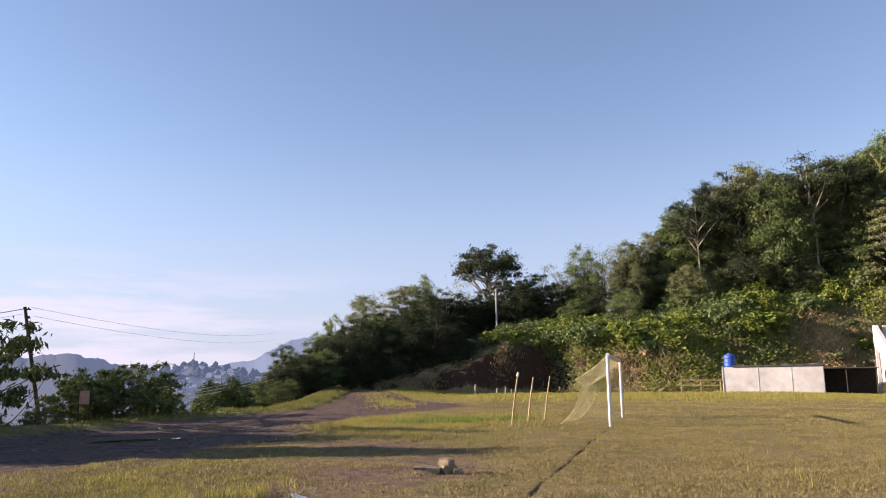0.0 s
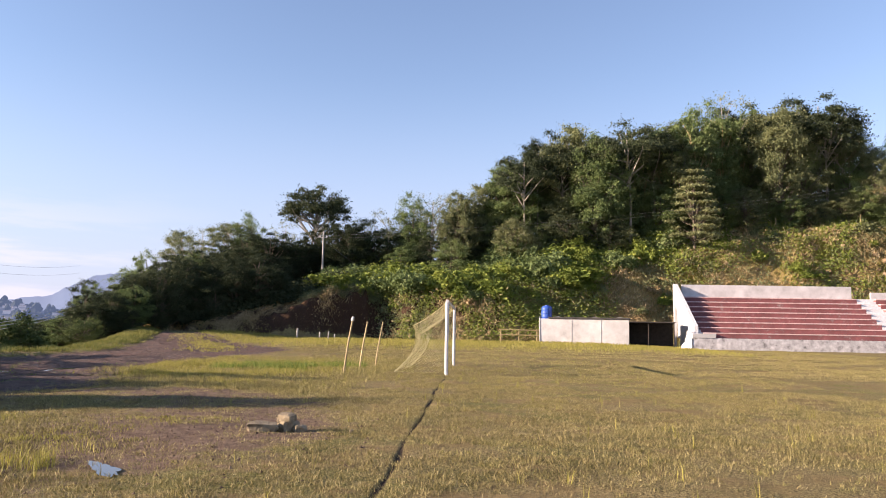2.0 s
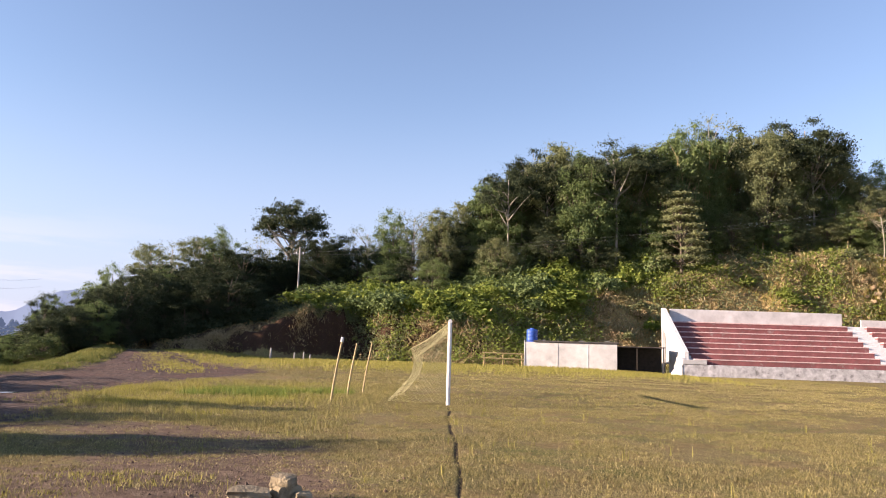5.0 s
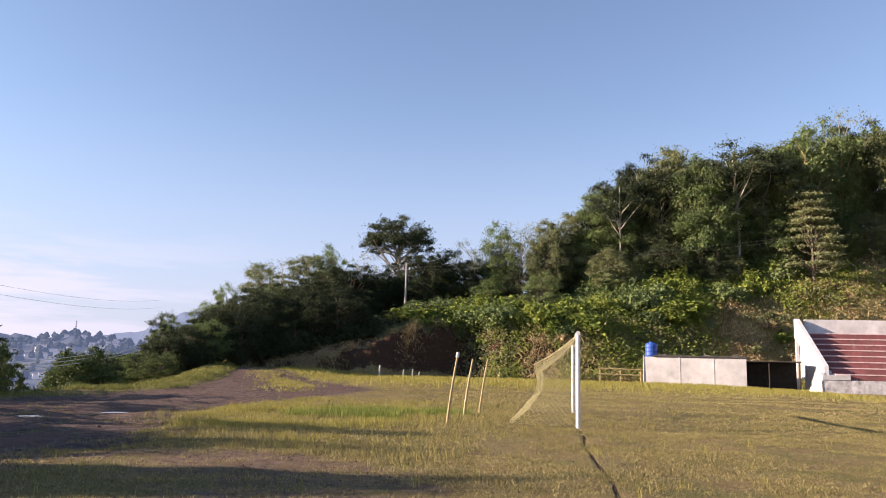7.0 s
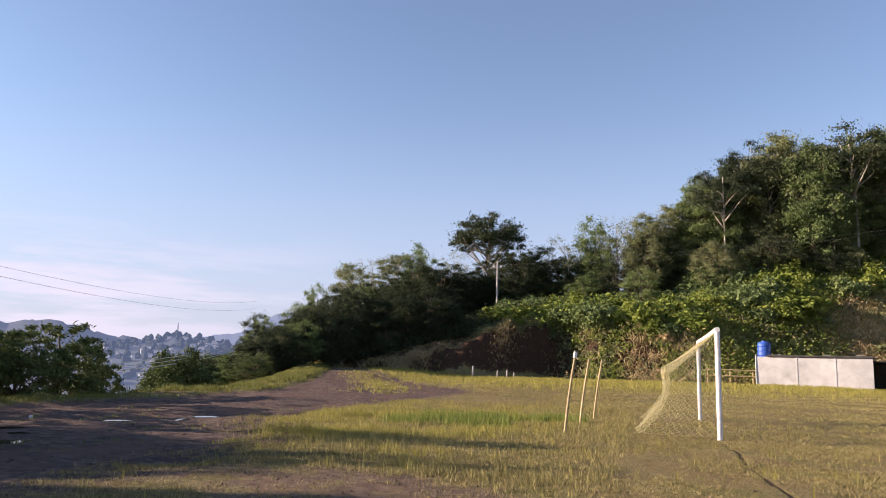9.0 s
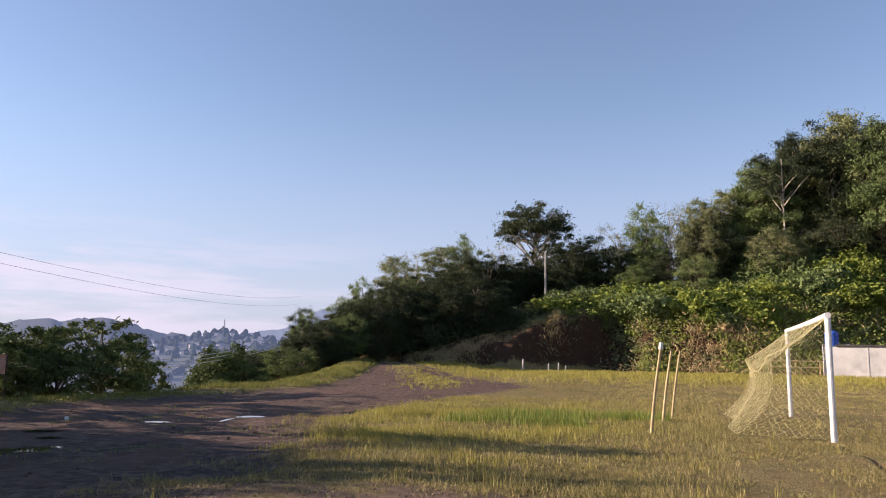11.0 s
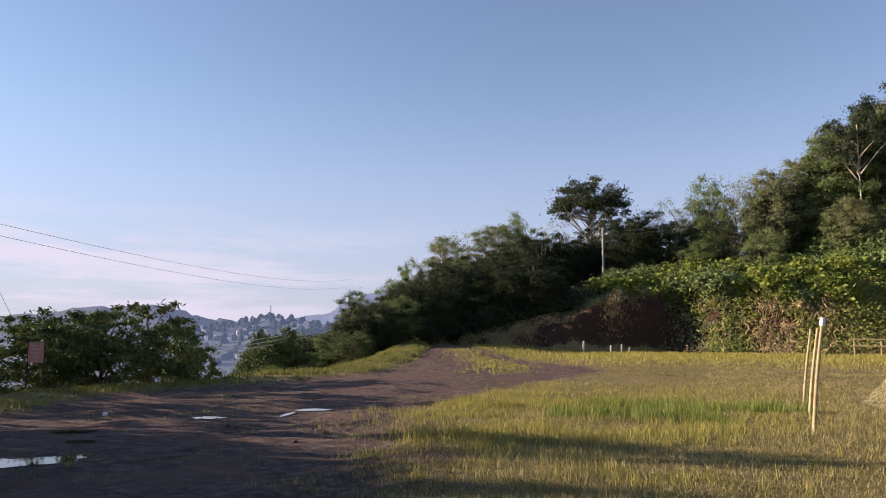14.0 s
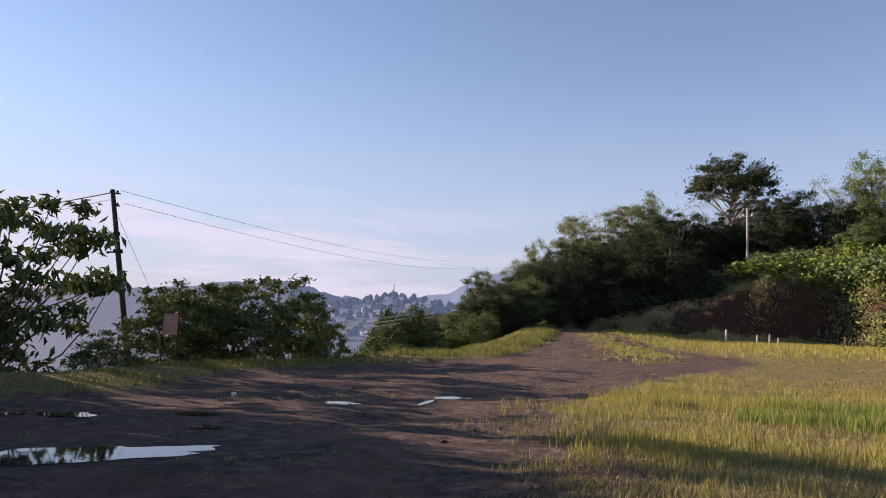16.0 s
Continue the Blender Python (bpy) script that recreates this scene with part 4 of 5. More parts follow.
def edge_plants():
    """The trees and bushes along the drop beyond the track."""
    rng = random.Random(9)
    a = tree("roadside_tree", "leafy roadside tree with drooping leaves beyond the road", "round", 51, 6.0, 2.5, LEAF["road"], BARK, 80, 52, 0.105, base=0.16, long=2.6, droop=0.7, clump=0.42, flat=0.5)
    b = tree("roadside_tree", "bushy young tree at the edge of the road", "round", 52, 5.0, 2.2, LEAF["road"], BARK, 75, 50, 0.09, base=0.03, long=2.4, droop=0.5, clump=0.42, flat=0.55)
    c = tree("roadside_tree", "dark leafy tree on the slope below the road", "round", 53, 6.0, 2.6, LEAF["road"], BARK, 60, 100, 0.14, base=0.08, clump=0.62)
    # trees at y below -4 stand out of view, added to cast shadow bands
    spots = [(a, -27.2, -1.0, 1.3, 1.36), (b, -25.4, 3.9, 0.85, 0.66), (b, -25.0, 6.0, 0.8, 0.7), (a, -25.0, 8.0, 0.85, 0.74), (a, -26.4, 5.2, 0.8, 0.74), (a, -25.2, 4.8, 0.7, 0.66),
             (b, -25.6, 1.9, 0.5, 0.42), (c, -25.0, 8.9, 0.5, 0.3), (a, -28.0, 14.4, 0.5, 0.72), (c, -34, 30, 0.95, 0.85), (c, -36.5, 33, 1.0, 0.85), (c, -32, 28, 0.7, 0.62),
             (b, -27.5, 18, 0.45, 0.42), (b, -28.5, 21, 0.5, 0.5), (c, -28.6, 10, 0.7, 0.3), (b, -27.4, 12, 0.5, 0.36), (b, -30, 24, 0.5, 0.5), (c, -31.5, 36, 0.6, 0.5),
             (a, -24.5, -6.0, 1.1, 1.1), (a, -27.5, -4.4, 1.1, 1.05), (a, -27.8, -7.6, 1.0, 1.15), (a, -29.5, -2.6, 1.2, 1.25), (a, -25.6, -8.9, 0.75, 1.75), (a, -28.5, -10.4, 1.2, 1.8), (b, -24.0, -13.4, 1.1, 1.5), (a, -29, -13.4, 1.5, 1.9),
             (b, -24.3, 0.4, 0.4, 0.3), (c, -30, -10.9, 0.9, 1.6), (c, -25.2, -16.7, 0.5, 1.6), (c, -26.6, -17.3, 0.5, 1.8), (c, -27.9, -17.3, 0.5, 2.05), (c, -25.0, -16.0, 0.42, 1.5), (c, -24.4, -17.2, 0.4, 1.3), (a, -26.0, -14.0, 0.7, 1.5), (c, -25.4, -12.0, 0.40, 1.5), (c, -27.2, -12.6, 0.42, 1.85), (a, -28.0, 13.2, 0.55, 0.9), (c, -33.2, 28.6, 0.8, 0.95), (a, -34.6, 30.5, 0.9, 0.9), (b, -29.6, 16.5, 0.6, 0.55), (c, -34, -13, 1.5, 2.4), (a, -23.2, -10.4, 0.8, 1.1), (a, -27, -15, 1.2, 1.6), (b, -23.4, -3.4, 0.5, 0.38), (b, -26.0, -3.0, 0.7, 0.5)]
    for p, x, y, s, sz in spots:
        place(p, x, y, s, rng.uniform(0, 360), sz, 0.15)
    for p in (a, b, c):
        drop_proto(p)


edge_plants()

# ---- the goal ----
def goal():
    g = thing("football_goal", "white football goal with a torn yellowed net", "goal", pose(0, 0, 0))
    for y in (0.0, 7.32):
        part("post", tube(bmesh.new(), [(0, y, ground_z(0, y) - 0.4), (0, y, 2.44)], 0.06, 14), PAINT, g, smooth=False)
    part("crossbar", tube(bmesh.new(), [(0, -0.06, 2.44), (0, 2.4, 2.425), (0, 4.9, 2.425), (0, 7.38, 2.44)], 0.06, 14), PAINT, g)
    # the net hangs from the bar, over slack top cords, to the ground behind
    nv = 30

    def pt(u, v):
        y = 7.32 * u
        s = v * 4.4
        if s < 1.35:
            x, z = -s * 0.85, 2.42 - 0.82 * (s / 1.35) - 0.06 * math.sin(math.pi * s / 1.35)
        else:
            q = (s - 1.35) / 3.05
            x, z = -1.15 - 0.62 * q ** 1.6 + 0.16 * math.sin(math.pi * q), 1.60 * max(1 - q, 0.0) ** 1.02 + 0.02
        slack = 0.26 * math.sin(math.pi * u) * math.sin(math.pi * min(v * 1.3, 1))
        x += 0.10 * math.sin(7 * u + 3 * v) * v
        y += 0.06 * math.sin(9 * v + 5 * u)
        return (x, y, max(z - slack, ground_z(x, y) + 0.02))

    edge_line = [pt(0.0, j / 60) for j in range(61)]

    def side(u, v):
        """A place on the end panel: u from the post to the back cord, v from top to ground."""
        back = edge_line[int(round(60 * (0.12 + 0.88 * v)))]
        top = 2.40 * (1 - v) + 0.03
        x, z = back[0] * u, top * (1 - u) + min(back[2], top) * u - 0.08 * math.sin(math.pi * u) * (1 - v)
        return (x, 0.05 * math.sin(5 * u + 4 * v), max(z, ground_z(x, 0) + 0.02))

    rng = random.Random(3)

    def knotted(place_of, nu, nvv, holes=()):
        """Cords from knot to knot in a slack diamond mesh."""
        bm = bmesh.new()
        P = {}
        for a in range(nu + 1):
            for b in range(nvv + 1):
                if (a + b) % 2 == 0:
                    p = Vector(place_of(a / nu, b / nvv))
                    P[a, b] = p + Vector((rng.uniform(-1, 1), rng.uniform(-1, 1), rng.uniform(-1, 0.6))) * 0.022 * (0 < b < nvv)
        for (a, b), p in P.items():
            for q in ((a + 1, b + 1), (a + 1, b - 1)):
                if q in P and not any(h[0] < a / nu < h[1] and h[2] < b / nvv < h[3] and rng.random() < 0.75 for h in holes):
                    tube(bm, [p, p.lerp(P[q], 0.5) - Vector((0, 0, 0.006)), P[q]], 0.0034, 3, caps=False)
        return bm

    part("net", knotted(pt, 92, 54, [(0.36, 0.47, 0.55, 0.8), (0.7, 0.78, 0.35, 0.5)]), NET, g, "slack torn yellowed cord net")
    part("side_net", knotted(side, 22, 36), NET, g)
    ob = part("side_net", knotted(side, 22, 36), NET, g)
    ob.matrix_basis = pose(0, 7.32, 0)
    part("net_cord", tube(bmesh.new(), sag((0, 0, 2.42), (-1.15, 0.0, 1.60), 0.06, 10), 0.012, 5), NET, g)
    part("net_cord", tube(bmesh.new(), sag((0, 7.32, 2.42), (-1.15, 7.32, 1.60), 0.06, 10), 0.012, 5), NET, g)
    part("net_cord", tube(bmesh.new(), sag((-1.15, 0, 1.60), (-1.15, 7.32, 1.60), 0.32, 20), 0.010, 5), NET, g)


goal()


def bamboo_pole(foot, top, r, label, cap=False):
    th = thing("bamboo_pole", label, "pole", group="leaning poles beside the goal")
    f, t = Vector(foot), Vector(top)
    f.z = ground_z(f.x, f.y) - 0.3
    n = 9
    pts, rad = [], []
    for i in range(n):
        u = i / (n - 1)
        c = f.lerp(t, u) + Vector((0.025 * math.sin(3.1 * u + r * 90), 0.02 * math.sin(2.3 * u), 0))
        for du, k in ((-0.012, 1.0), (0.0, 1.16), (0.012, 1.0)):
            pts.append(c + (t - f) * du)
            rad.append(r * k * (1 - 0.25 * u))
    part("cane", tube(bmesh.new(), pts, rad, 10), BAMBOO, th, smooth=True)
    if cap:
        d = (t - f).normalized()
        part("cap", tube(bmesh.new(), [t - d * 0.10, t - d * 0.02, t + d * 0.045], [r * 1.25, r * 1.3, r * 1.1], 10), PAINT, th, "white painted tip")


bamboo_pole((-3.45, -0.18, 0), (-3.20, 0.03, 1.83), 0.036, "leaning dry bamboo pole with a white tip", True)
bamboo_pole((-3.33, 2.45, 0), (-3.08, 2.6, 1.72), 0.036, "leaning dry bamboo pole stuck in the turf", False)
bamboo_pole((-3.22, 5.95, 0), (-2.95, 6.15, 1.78), 0.036, "leaning dry bamboo pole stuck in the turf", False)


# ---- the low white building ----
def white_building():
    x0, x1, y0 = 7.05, 15.75, 51.0
    zb, zt = 0.45, 3.05
    b = thing("low_building", "low white-painted concrete block building with a flat roof", "building", pose(0, 0, 0))
    bm = bmesh.new()
    box(bm, x0, x1, y0, y0 + 0.2, zb, zt, 0.02)
    part("front_wall", bm, WALLPAINT, b)
    for x in (x0, x1 - 0.2):
        bm = bmesh.new(); box(bm, x, x + 0.2, y0 + 0.203, y0 + 3.6, zb, zt, 0.02)
        part("side_wall", bm, WALLPAINT if x == x0 else CONCRETE, b)
    bm = bmesh.new(); box(bm, x0, x1, y0 + 3.603, y0 + 3.8, zb, zt, 0.02)
    part("back_wall", bm, CONCRETE, b)
    bm = bmesh.new(); box(bm, x0 + 0.9, x1 + 0.15, y0 - 0.12, y0 + 3.95, zt + 0.004, zt + 0.16, 0.02)
    part("roof_slab", bm, DARKROOF, b)
    for x in (x0 - 0.02, x0 + 3.1, x0 + 5.95):
        bm = bmesh.new(); box(bm, x, x + 0.1, y0 - 0.025, y0 - 0.002, zb, zt - 0.05, 0.006)
        part("pilaster", bm, WALLPAINT, b)
    for x in (x0 + 5.2, x0 + 7.6, x0 + 1.5):
        bm = bmesh.new(); box(bm, x, x + 0.5, y0 + 0.4, y0 + 0.7, zt + 0.164, zt + 0.24, 0.02)
        part("coping_block", bm, CONCRETE, b)
    # lean-to of dark sheets, the back one black in place of the shade inside
    s = thing("lean_to", "dark open lean-to shelter beside the white building", "shed", pose(0, 0, 0))
    bm = bmesh.new(); box(bm, x1 + 0.17, 20.2, y0 + 0.1, y0 + 3.6, zt - 0.25, zt - 0.17)
    part("roof_sheet", bm, DARKROOF, s)
    bm = bmesh.new(); box(bm, x1 + 0.17, 20.2, y0 + 3.4, y0 + 3.5, zb, zt - 0.254)
    part("back_sheet", bm, SHADE_BLACK, s)
    for x in (17.6, 20.0):
        part("post", tube(bmesh.new(), [(x, y0 + 0.3, zb), (x, y0 + 0.3, zt - 0.255)], 0.05, 6), POLEWOOD, s)
    # water tank
    t = thing("water_tank", "blue plastic water tank with a ribbed body on the roof", "water tank", pose(7.75, 51.55, zt))
    prof = [(0.0, 0.0), (0.52, 0.0), (0.54, 0.06), (0.50, 0.10), (0.53, 0.14), (0.53, 0.42), (0.50, 0.46), (0.53, 0.50), (0.53, 0.78), (0.50, 0.82), (0.53, 0.86), (0.53, 1.08), (0.46, 1.2), (0.25, 1.27), (0.0, 1.28)]
    bm = bmesh.new()
    rings = [[bm.verts.new((r * math.cos(a * math.pi / 12), r * math.sin(a * math.pi / 12), z)) for a in range(24)] for r, z in prof[1:-1]]
    for q, w in zip(rings, rings[1:]):
        for k in range(24):
            bm.faces.new((q[k], q[(k + 1) % 24], w[(k + 1) % 24], w[k]))
    bm.faces.new(rings[0][::-1]); bm.faces.new(rings[-1])
    part("body", bm, BLUE, t)
    part("lid", tube(bmesh.new(), [(0, 0, 1.272), (0, 0, 1.34)], [0.2, 0.18], 16), BLUE, t)
    part("outlet_pipe", tube(bmesh.new(), [(-0.5, -0.2, 0.15), (-0.68, -0.3, 0.15), (-0.68, -0.56, 0.1), (-0.68, -0.6, -2.3)], 0.035, 6), WALLPAINT, t)
    # rail fence by the bank
    f = thing("rail_fence", "weathered low timber rail fence at the bank's foot", "fence", pose(0, 0, 0))
    for x in (3.2, 5.0, 6.8):
        part("post", tube(bmesh.new(), [(x, 51.1, 0.3), (x, 51.1, 1.95)], 0.06, 6), BAMBOO, f)
    for z in (1.35, 1.85):
        part("rail", tube(bmesh.new(), [(3.0, 51.02, z + 0.05), (7.0, 51.02, z)], 0.05, 6), BAMBOO, f)


white_building()
turn_about = Matrix.Translation((7.1, 51.2, 0)) @ pose(0, 0, 0, 0, 0, -8.0) @ Matrix.Translation((-7.1, -51.2, 0))
for o_ in list(scene.collection.objects):
    if o_.parent is None and o_.name in ("low_building", "lean_to", "water_tank"):
        o_.matrix_basis = turn_about @ o_.matrix_basis


# ---- the grandstand ----
def grandstand():
    yf, rows, tread, rise, z0 = 47.3, 8, 0.94, 0.53, 1.38
    st = thing("grandstand", "white concrete grandstand with worn red stepped seating", "grandstand", pose(0, 0, 0))
    yr = yf + 0.3 + rows * tread
    ztop = z0 + rows * rise

    def section(xa, xb, top, name):
        for r in range(rows):
            y0, z = yf + 0.3 + r * tread, z0 + (r + 1) * rise
            bm = bmesh.new()
            box(bm, xa, xb, y0, y0 + tread + 0.1, z - rise, z - 0.11, 0.015)
            part("step", bm, REDSTEP, st, "worn red-painted concrete step")
            bm = bmesh.new()
            box(bm, xa, xb, y0 - 0.03, y0 + tread + 0.1, z - 0.106, z, 0.015)
            part("step_edge", bm, PINK, st, "pale pinkish step edge")
        bm = bmesh.new()
        box(bm, xa, xb, yr + 0.11, yr + 0.3, 0.0, top, 0.02)
        part("back_wall", bm, WALLPAINT, st)
    section(22.155, 39.5, 6.92, "a")
    section(41.405, 66, 6.35, "b")
    # front wall
    bm = bmesh.new(); box(bm, 21.0, 66.2, yf, yf + 0.297, -0.2, z0, 0.025)
    part("front_wall", bm, STAINED, st, "stained white front wall")
    bm = bmesh.new(); box(bm, 21.0, 23.2, yf - 0.05, yf + 0.9, z0 + 0.004, z0 + 0.42, 0.02)
    part("corner_block", bm, WALLPAINT, st)
    bm = bmesh.new()
    vs = [bm.verts.new(p) for p in ((20.95, yf - 0.05, -0.1), (20.0, yf + 0.6, -0.1), (20.2, yf + 0.6, 0.7), (20.95, yf + 0.3, 1.3), (20.95, yf - 0.05, 1.3),
                                    (20.95, yf + 1.2, -0.1), (20.95, yf + 1.2, 1.3))]
    bmesh.ops.convex_hull(bm, input=vs)
    part("corner_buttress", bm, PAINT, st)
    bm = bmesh.new(); box(bm, 20.955, 21.295, yf + 0.302, yf + 1.75, -0.1, z0 + 0.62, 0.02)
    part("end_wall", bm, PAINT, st)
    # added panel: covers the shaded stair seen through the gap under the side wall
    bm = bmesh.new()
    P = [(yf + 1.42, -0.1), (yf + 5.2, -0.1), (yf + 5.2, z0 + 2.2), (yf + 1.42, z0 + 0.19)]
    l, r = [bm.verts.new((21.34, y, z)) for y, z in P], [bm.verts.new((21.62, y, z)) for y, z in P]
    bm.faces.new(l); bm.faces.new(r[::-1])
    for i in range(4):
        bm.faces.new((l[(i + 1) % 4], l[i], r[i], r[(i + 1) % 4]))
    bmesh.ops.recalc_face_normals(bm, faces=bm.faces)
    part("infill_wall", bm, WALLPAINT, st)
    # inclined side wall with its support columns
    def raker(x, w, drop, top, name):
        bm = bmesh.new()
        A = [(yf + 0.35, z0 + 0.2), (yf + 0.35, z0 + 1.15), (yr - 0.2, top), (yr + 0.3, top), (yr + 0.3, top - drop), (yf + 1.4, z0 + 0.2)]
        l = [bm.verts.new((x, y, z)) for y, z in A]
        r = [bm.verts.new((x + w, y, z)) for y, z in A]
        bm.faces.new(l); bm.faces.new(r[::-1])
        for i in range(len(A)):
            j = (i + 1) % len(A)
            bm.faces.new((l[j], l[i], r[i], r[j]))
        bmesh.ops.recalc_face_normals(bm, faces=bm.faces)
        part(name, bm, PAINT, st, "bright white inclined side wall")
    raker(21.3, 0.36, 1.75, 6.94, "side_wall")
    for y, z in ((yr + 0.15, 5.15), (yf + 5.4, 3.6)):
        bm = bmesh.new(); box(bm, 21.32, 21.6, y - 0.14, y + 0.14, 0.0, z, 0.02)
        part("column", bm, WALLPAINT, st)
    # the stairs beside the end wall and between the blocks
    def stair(xa, xb):
        n = rows * 2
        for k in range(n):
            y0, z = yf + 0.3 + k * tread / 2, z0 + (k + 1) * rise / 2
            bm = bmesh.new(); box(bm, xa, xb, y0, yr + 0.1, z - rise / 2, z, 0.012)
            part("stair_step", bm, PAINT, st)
    stair(21.665, 22.15)
    stair(39.505, 41.4)


grandstand()


# ---- poles and cables ----
def far_pole():
    p = thing("utility_pole", "slim pale concrete utility pole with a crossarm", "utility pole", pose(-17.7, 64, 0))
    zb = ground_z(-17.7, 64)
    part("shaft", tube(bmesh.new(), [(0, 0, zb - 0.5), (0, 0, 13.3)], [0.13, 0.09], 10), POLEGREY, p)
    part("crossarm", tube(bmesh.new(), [(-0.45, 0, 12.55), (0.45, 0, 12.55)], 0.045, 6), POLEGREY, p)
    for x in (-0.4, 0.4):
        part("insulator", tube(bmesh.new(), [(x, 0, 12.59), (x, 0, 12.66), (x, 0, 12.78)], [0.05, 0.08, 0.04], 8), PAINT, p)
    part("stay", tube(bmesh.new(), [(0, 0, 12.2), (6.5, 2.0, ground_z(-11.2, 66) + 0.3)], 0.02, 4), CABLE, p)


far_pole()


def near_pole():
    base, top = Vector((-27.65, 4.3, ground_z(-27.65, 4.3) - 0.6)), Vector((-29.75, 4.3, 5.65))
    p = thing("utility_pole", "dark wooden utility pole leaning beyond the road", "utility pole", pose(0, 0, 0))
    part("shaft", tube(bmesh.new(), [base, base.lerp(top, 0.5), top], [0.12, 0.10, 0.08], 10), POLEWOOD, p)
    d = (top - base).normalized()
    for k, (u, w) in enumerate(((0.985, 0.26), (0.93, 0.2), (0.80, 0.24), (0.725, 0.34))):
        c = base.lerp(top, u)
        a = Vector((0.75, 0.66, 0))
        part("crossarm", tube(bmesh.new(), [c - a * w * (0.3 if k < 2 else 1), c + a * w * (1 if k < 2 else 0.5)], 0.028, 6), POLEWOOD, p)
        for s in (-0.8, 0.8):
            q = c + a * w * (0.3 * s if k < 2 and s < 0 else 0.8 * s if k < 2 else 0.45 * s)
            part("insulator", tube(bmesh.new(), [q, q + d * 0.06, q + d * 0.12], [0.03, 0.05, 0.025], 6), IRON, p)
    part("stay", tube(bmesh.new(), [base.lerp(top, 0.92), (-27.6, 7.2, ground_z(-27.6, 7.2))], 0.007, 4), CABLE, p)
    return base, top


pole_base, pole_top = near_pole()


def cable(a, b, drop, r, m, label):
    ob = part("cable", tube(bmesh.new(), sag(a, b, drop, 40), r, 4), m, None, label)
    tagged(ob, "", "cable", "overhead cables")


e1, e2 = Vector((-58, 84, 10.5)), Vector((-58, 84, 9.4))
cable(pole_top + Vector((0.2, 0.2, 0.0)), e1, 1.0, 0.0085, CABLE, "thin grey overhead cable from the leaning pole")
cable(pole_top + Vector((0.3, 0.3, -0.45)), e2, 1.0, 0.0085, CABLE, "thin grey overhead cable from the leaning pole")
cable(pole_top + Vector((-0.1, 0, -0.1)), (-58, -4, 3.4), 0.7, 0.022, CABLE, "dark overhead cable running from the leaning pole")
cable(pole_top + Vector((-0.1, 0, -0.35)), (-58, -3, 3.0), 0.7, 0.0085, CABLE, "dark overhead cable running from the leaning pole")
for k in range(3):
    cable((-26.2 - 0.5 * k, 7.0, 0.95 - 0.16 * k), (-37.5, 47, 3.7 - 0.28 * k), 0.55 + 0.06 * k, 0.02, PALECABLE, "pale sagging cable low above the valley edge")


for k in range(2):
    cable((-17.7 + 0.4 * k, 63.95, 12.75 - 0.35 * k), (60, 63, 21.6 - 0.35 * k), 1.3, 0.007, CABLE, "thin grey overhead cable crossing the wooded slope")


def road_sign():
    s = thing("road_sign", "small faded red sign board on two thin legs", "sign", pose(-24.03, 2.45, 0))
    zg = ground_z(-24.03, 2.45)
    bm = bmesh.new(); box(bm, -0.22, 0.22, -0.015, 0.015, 0.74, 1.36, 0.006)
    bd = part("board", bm, SIGNRED, s)
    for x in (-0.24, 0.24):
        part("leg", tube(bmesh.new(), [(x, 0.03, zg - 0.2), (x, 0.03, 1.4)], 0.022, 6), POLEWOOD, s)
    for i, (x0, x1, z) in enumerate(((-0.15, 0.15, 1.25), (-0.15, 0.12, 1.14), (-0.12, 0.15, 1.03), (-0.14, 0.09, 0.92))):
        bm = bmesh.new(); box(bm, x0, x1, -0.019, -0.0155, z - 0.014, z + 0.014)
        part("lettering", bm, PINK, s, "faded pale lettering bar")
    s.matrix_basis = pose(-24.03, 2.45, 0, 0, 0, 25)


road_sign()


def short_stake(x, y, top, m, label, r=0.07):
    th = thing("marker_post", label, "post", pose(x, y, ground_z(x, y)))
    part("shaft", tube(bmesh.new(), [(0, 0, -0.2), (0.01, 0, top * 0.6), (0.03, 0, top)], [r, r * 0.95, r * 0.85], 8), m, th)


short_stake(-17.15, 50.3, 1.0, POLEGREY, "short pale marker post at the bank's foot", 0.1)
short_stake(-14.9, 50.4, 0.7, POLEGREY, "short weathered stake at the bank's foot")
short_stake(-14.0, 50.3, 0.75, POLEGREY, "short weathered stake at the bank's foot")
short_stake(-13.4, 50.4, 0.5, POLEGREY, "short weathered stake at the bank's foot")
for q in ((36.5, 67.0, 1.7), (39.5, 67.5, 2.1), (42.0, 67.6, 1.5), (33.0, 67.0, 1.2), (46.5, 67, 1.8)):
    short_stake(q[0], q[1], q[2], BAMBOO, "thin wooden fence post along the slope's top", 0.08)


# ---- stones ----
def stone(name, x, y, size, turn, seed, m, label, z=None, group="", tilt=0, cuts=3):
    bm = bmesh.new()
    bmesh.ops.create_cube(bm, size=1.0)
    bmesh.ops.subdivide_edges(bm, edges=bm.edges, cuts=cuts, use_grid_fill=True)
    for v in bm.verts:
        k = v.co.copy()
        v.co = k.lerp(k.normalized() * 0.62, 0.35)
        v.co += 0.10 * Vector(noise.noise_vector(k * 2.1 + Vector((seed, 0, 0)))) + 0.035 * Vector(noise.noise_vector(k * 6 + Vector((0, seed, 0))))
        v.co = Vector((v.co.x * size[0], v.co.y * size[1], v.co.z * size[2]))
    ob = part(name, bm, m, None, label)
    ob.matrix_basis = pose(x, y, (ground_z(x, y) if z is None else z) + size[2] * 0.38, tilt, tilt * 0.6, turn)
    return tagged(ob, "", "stone", group)


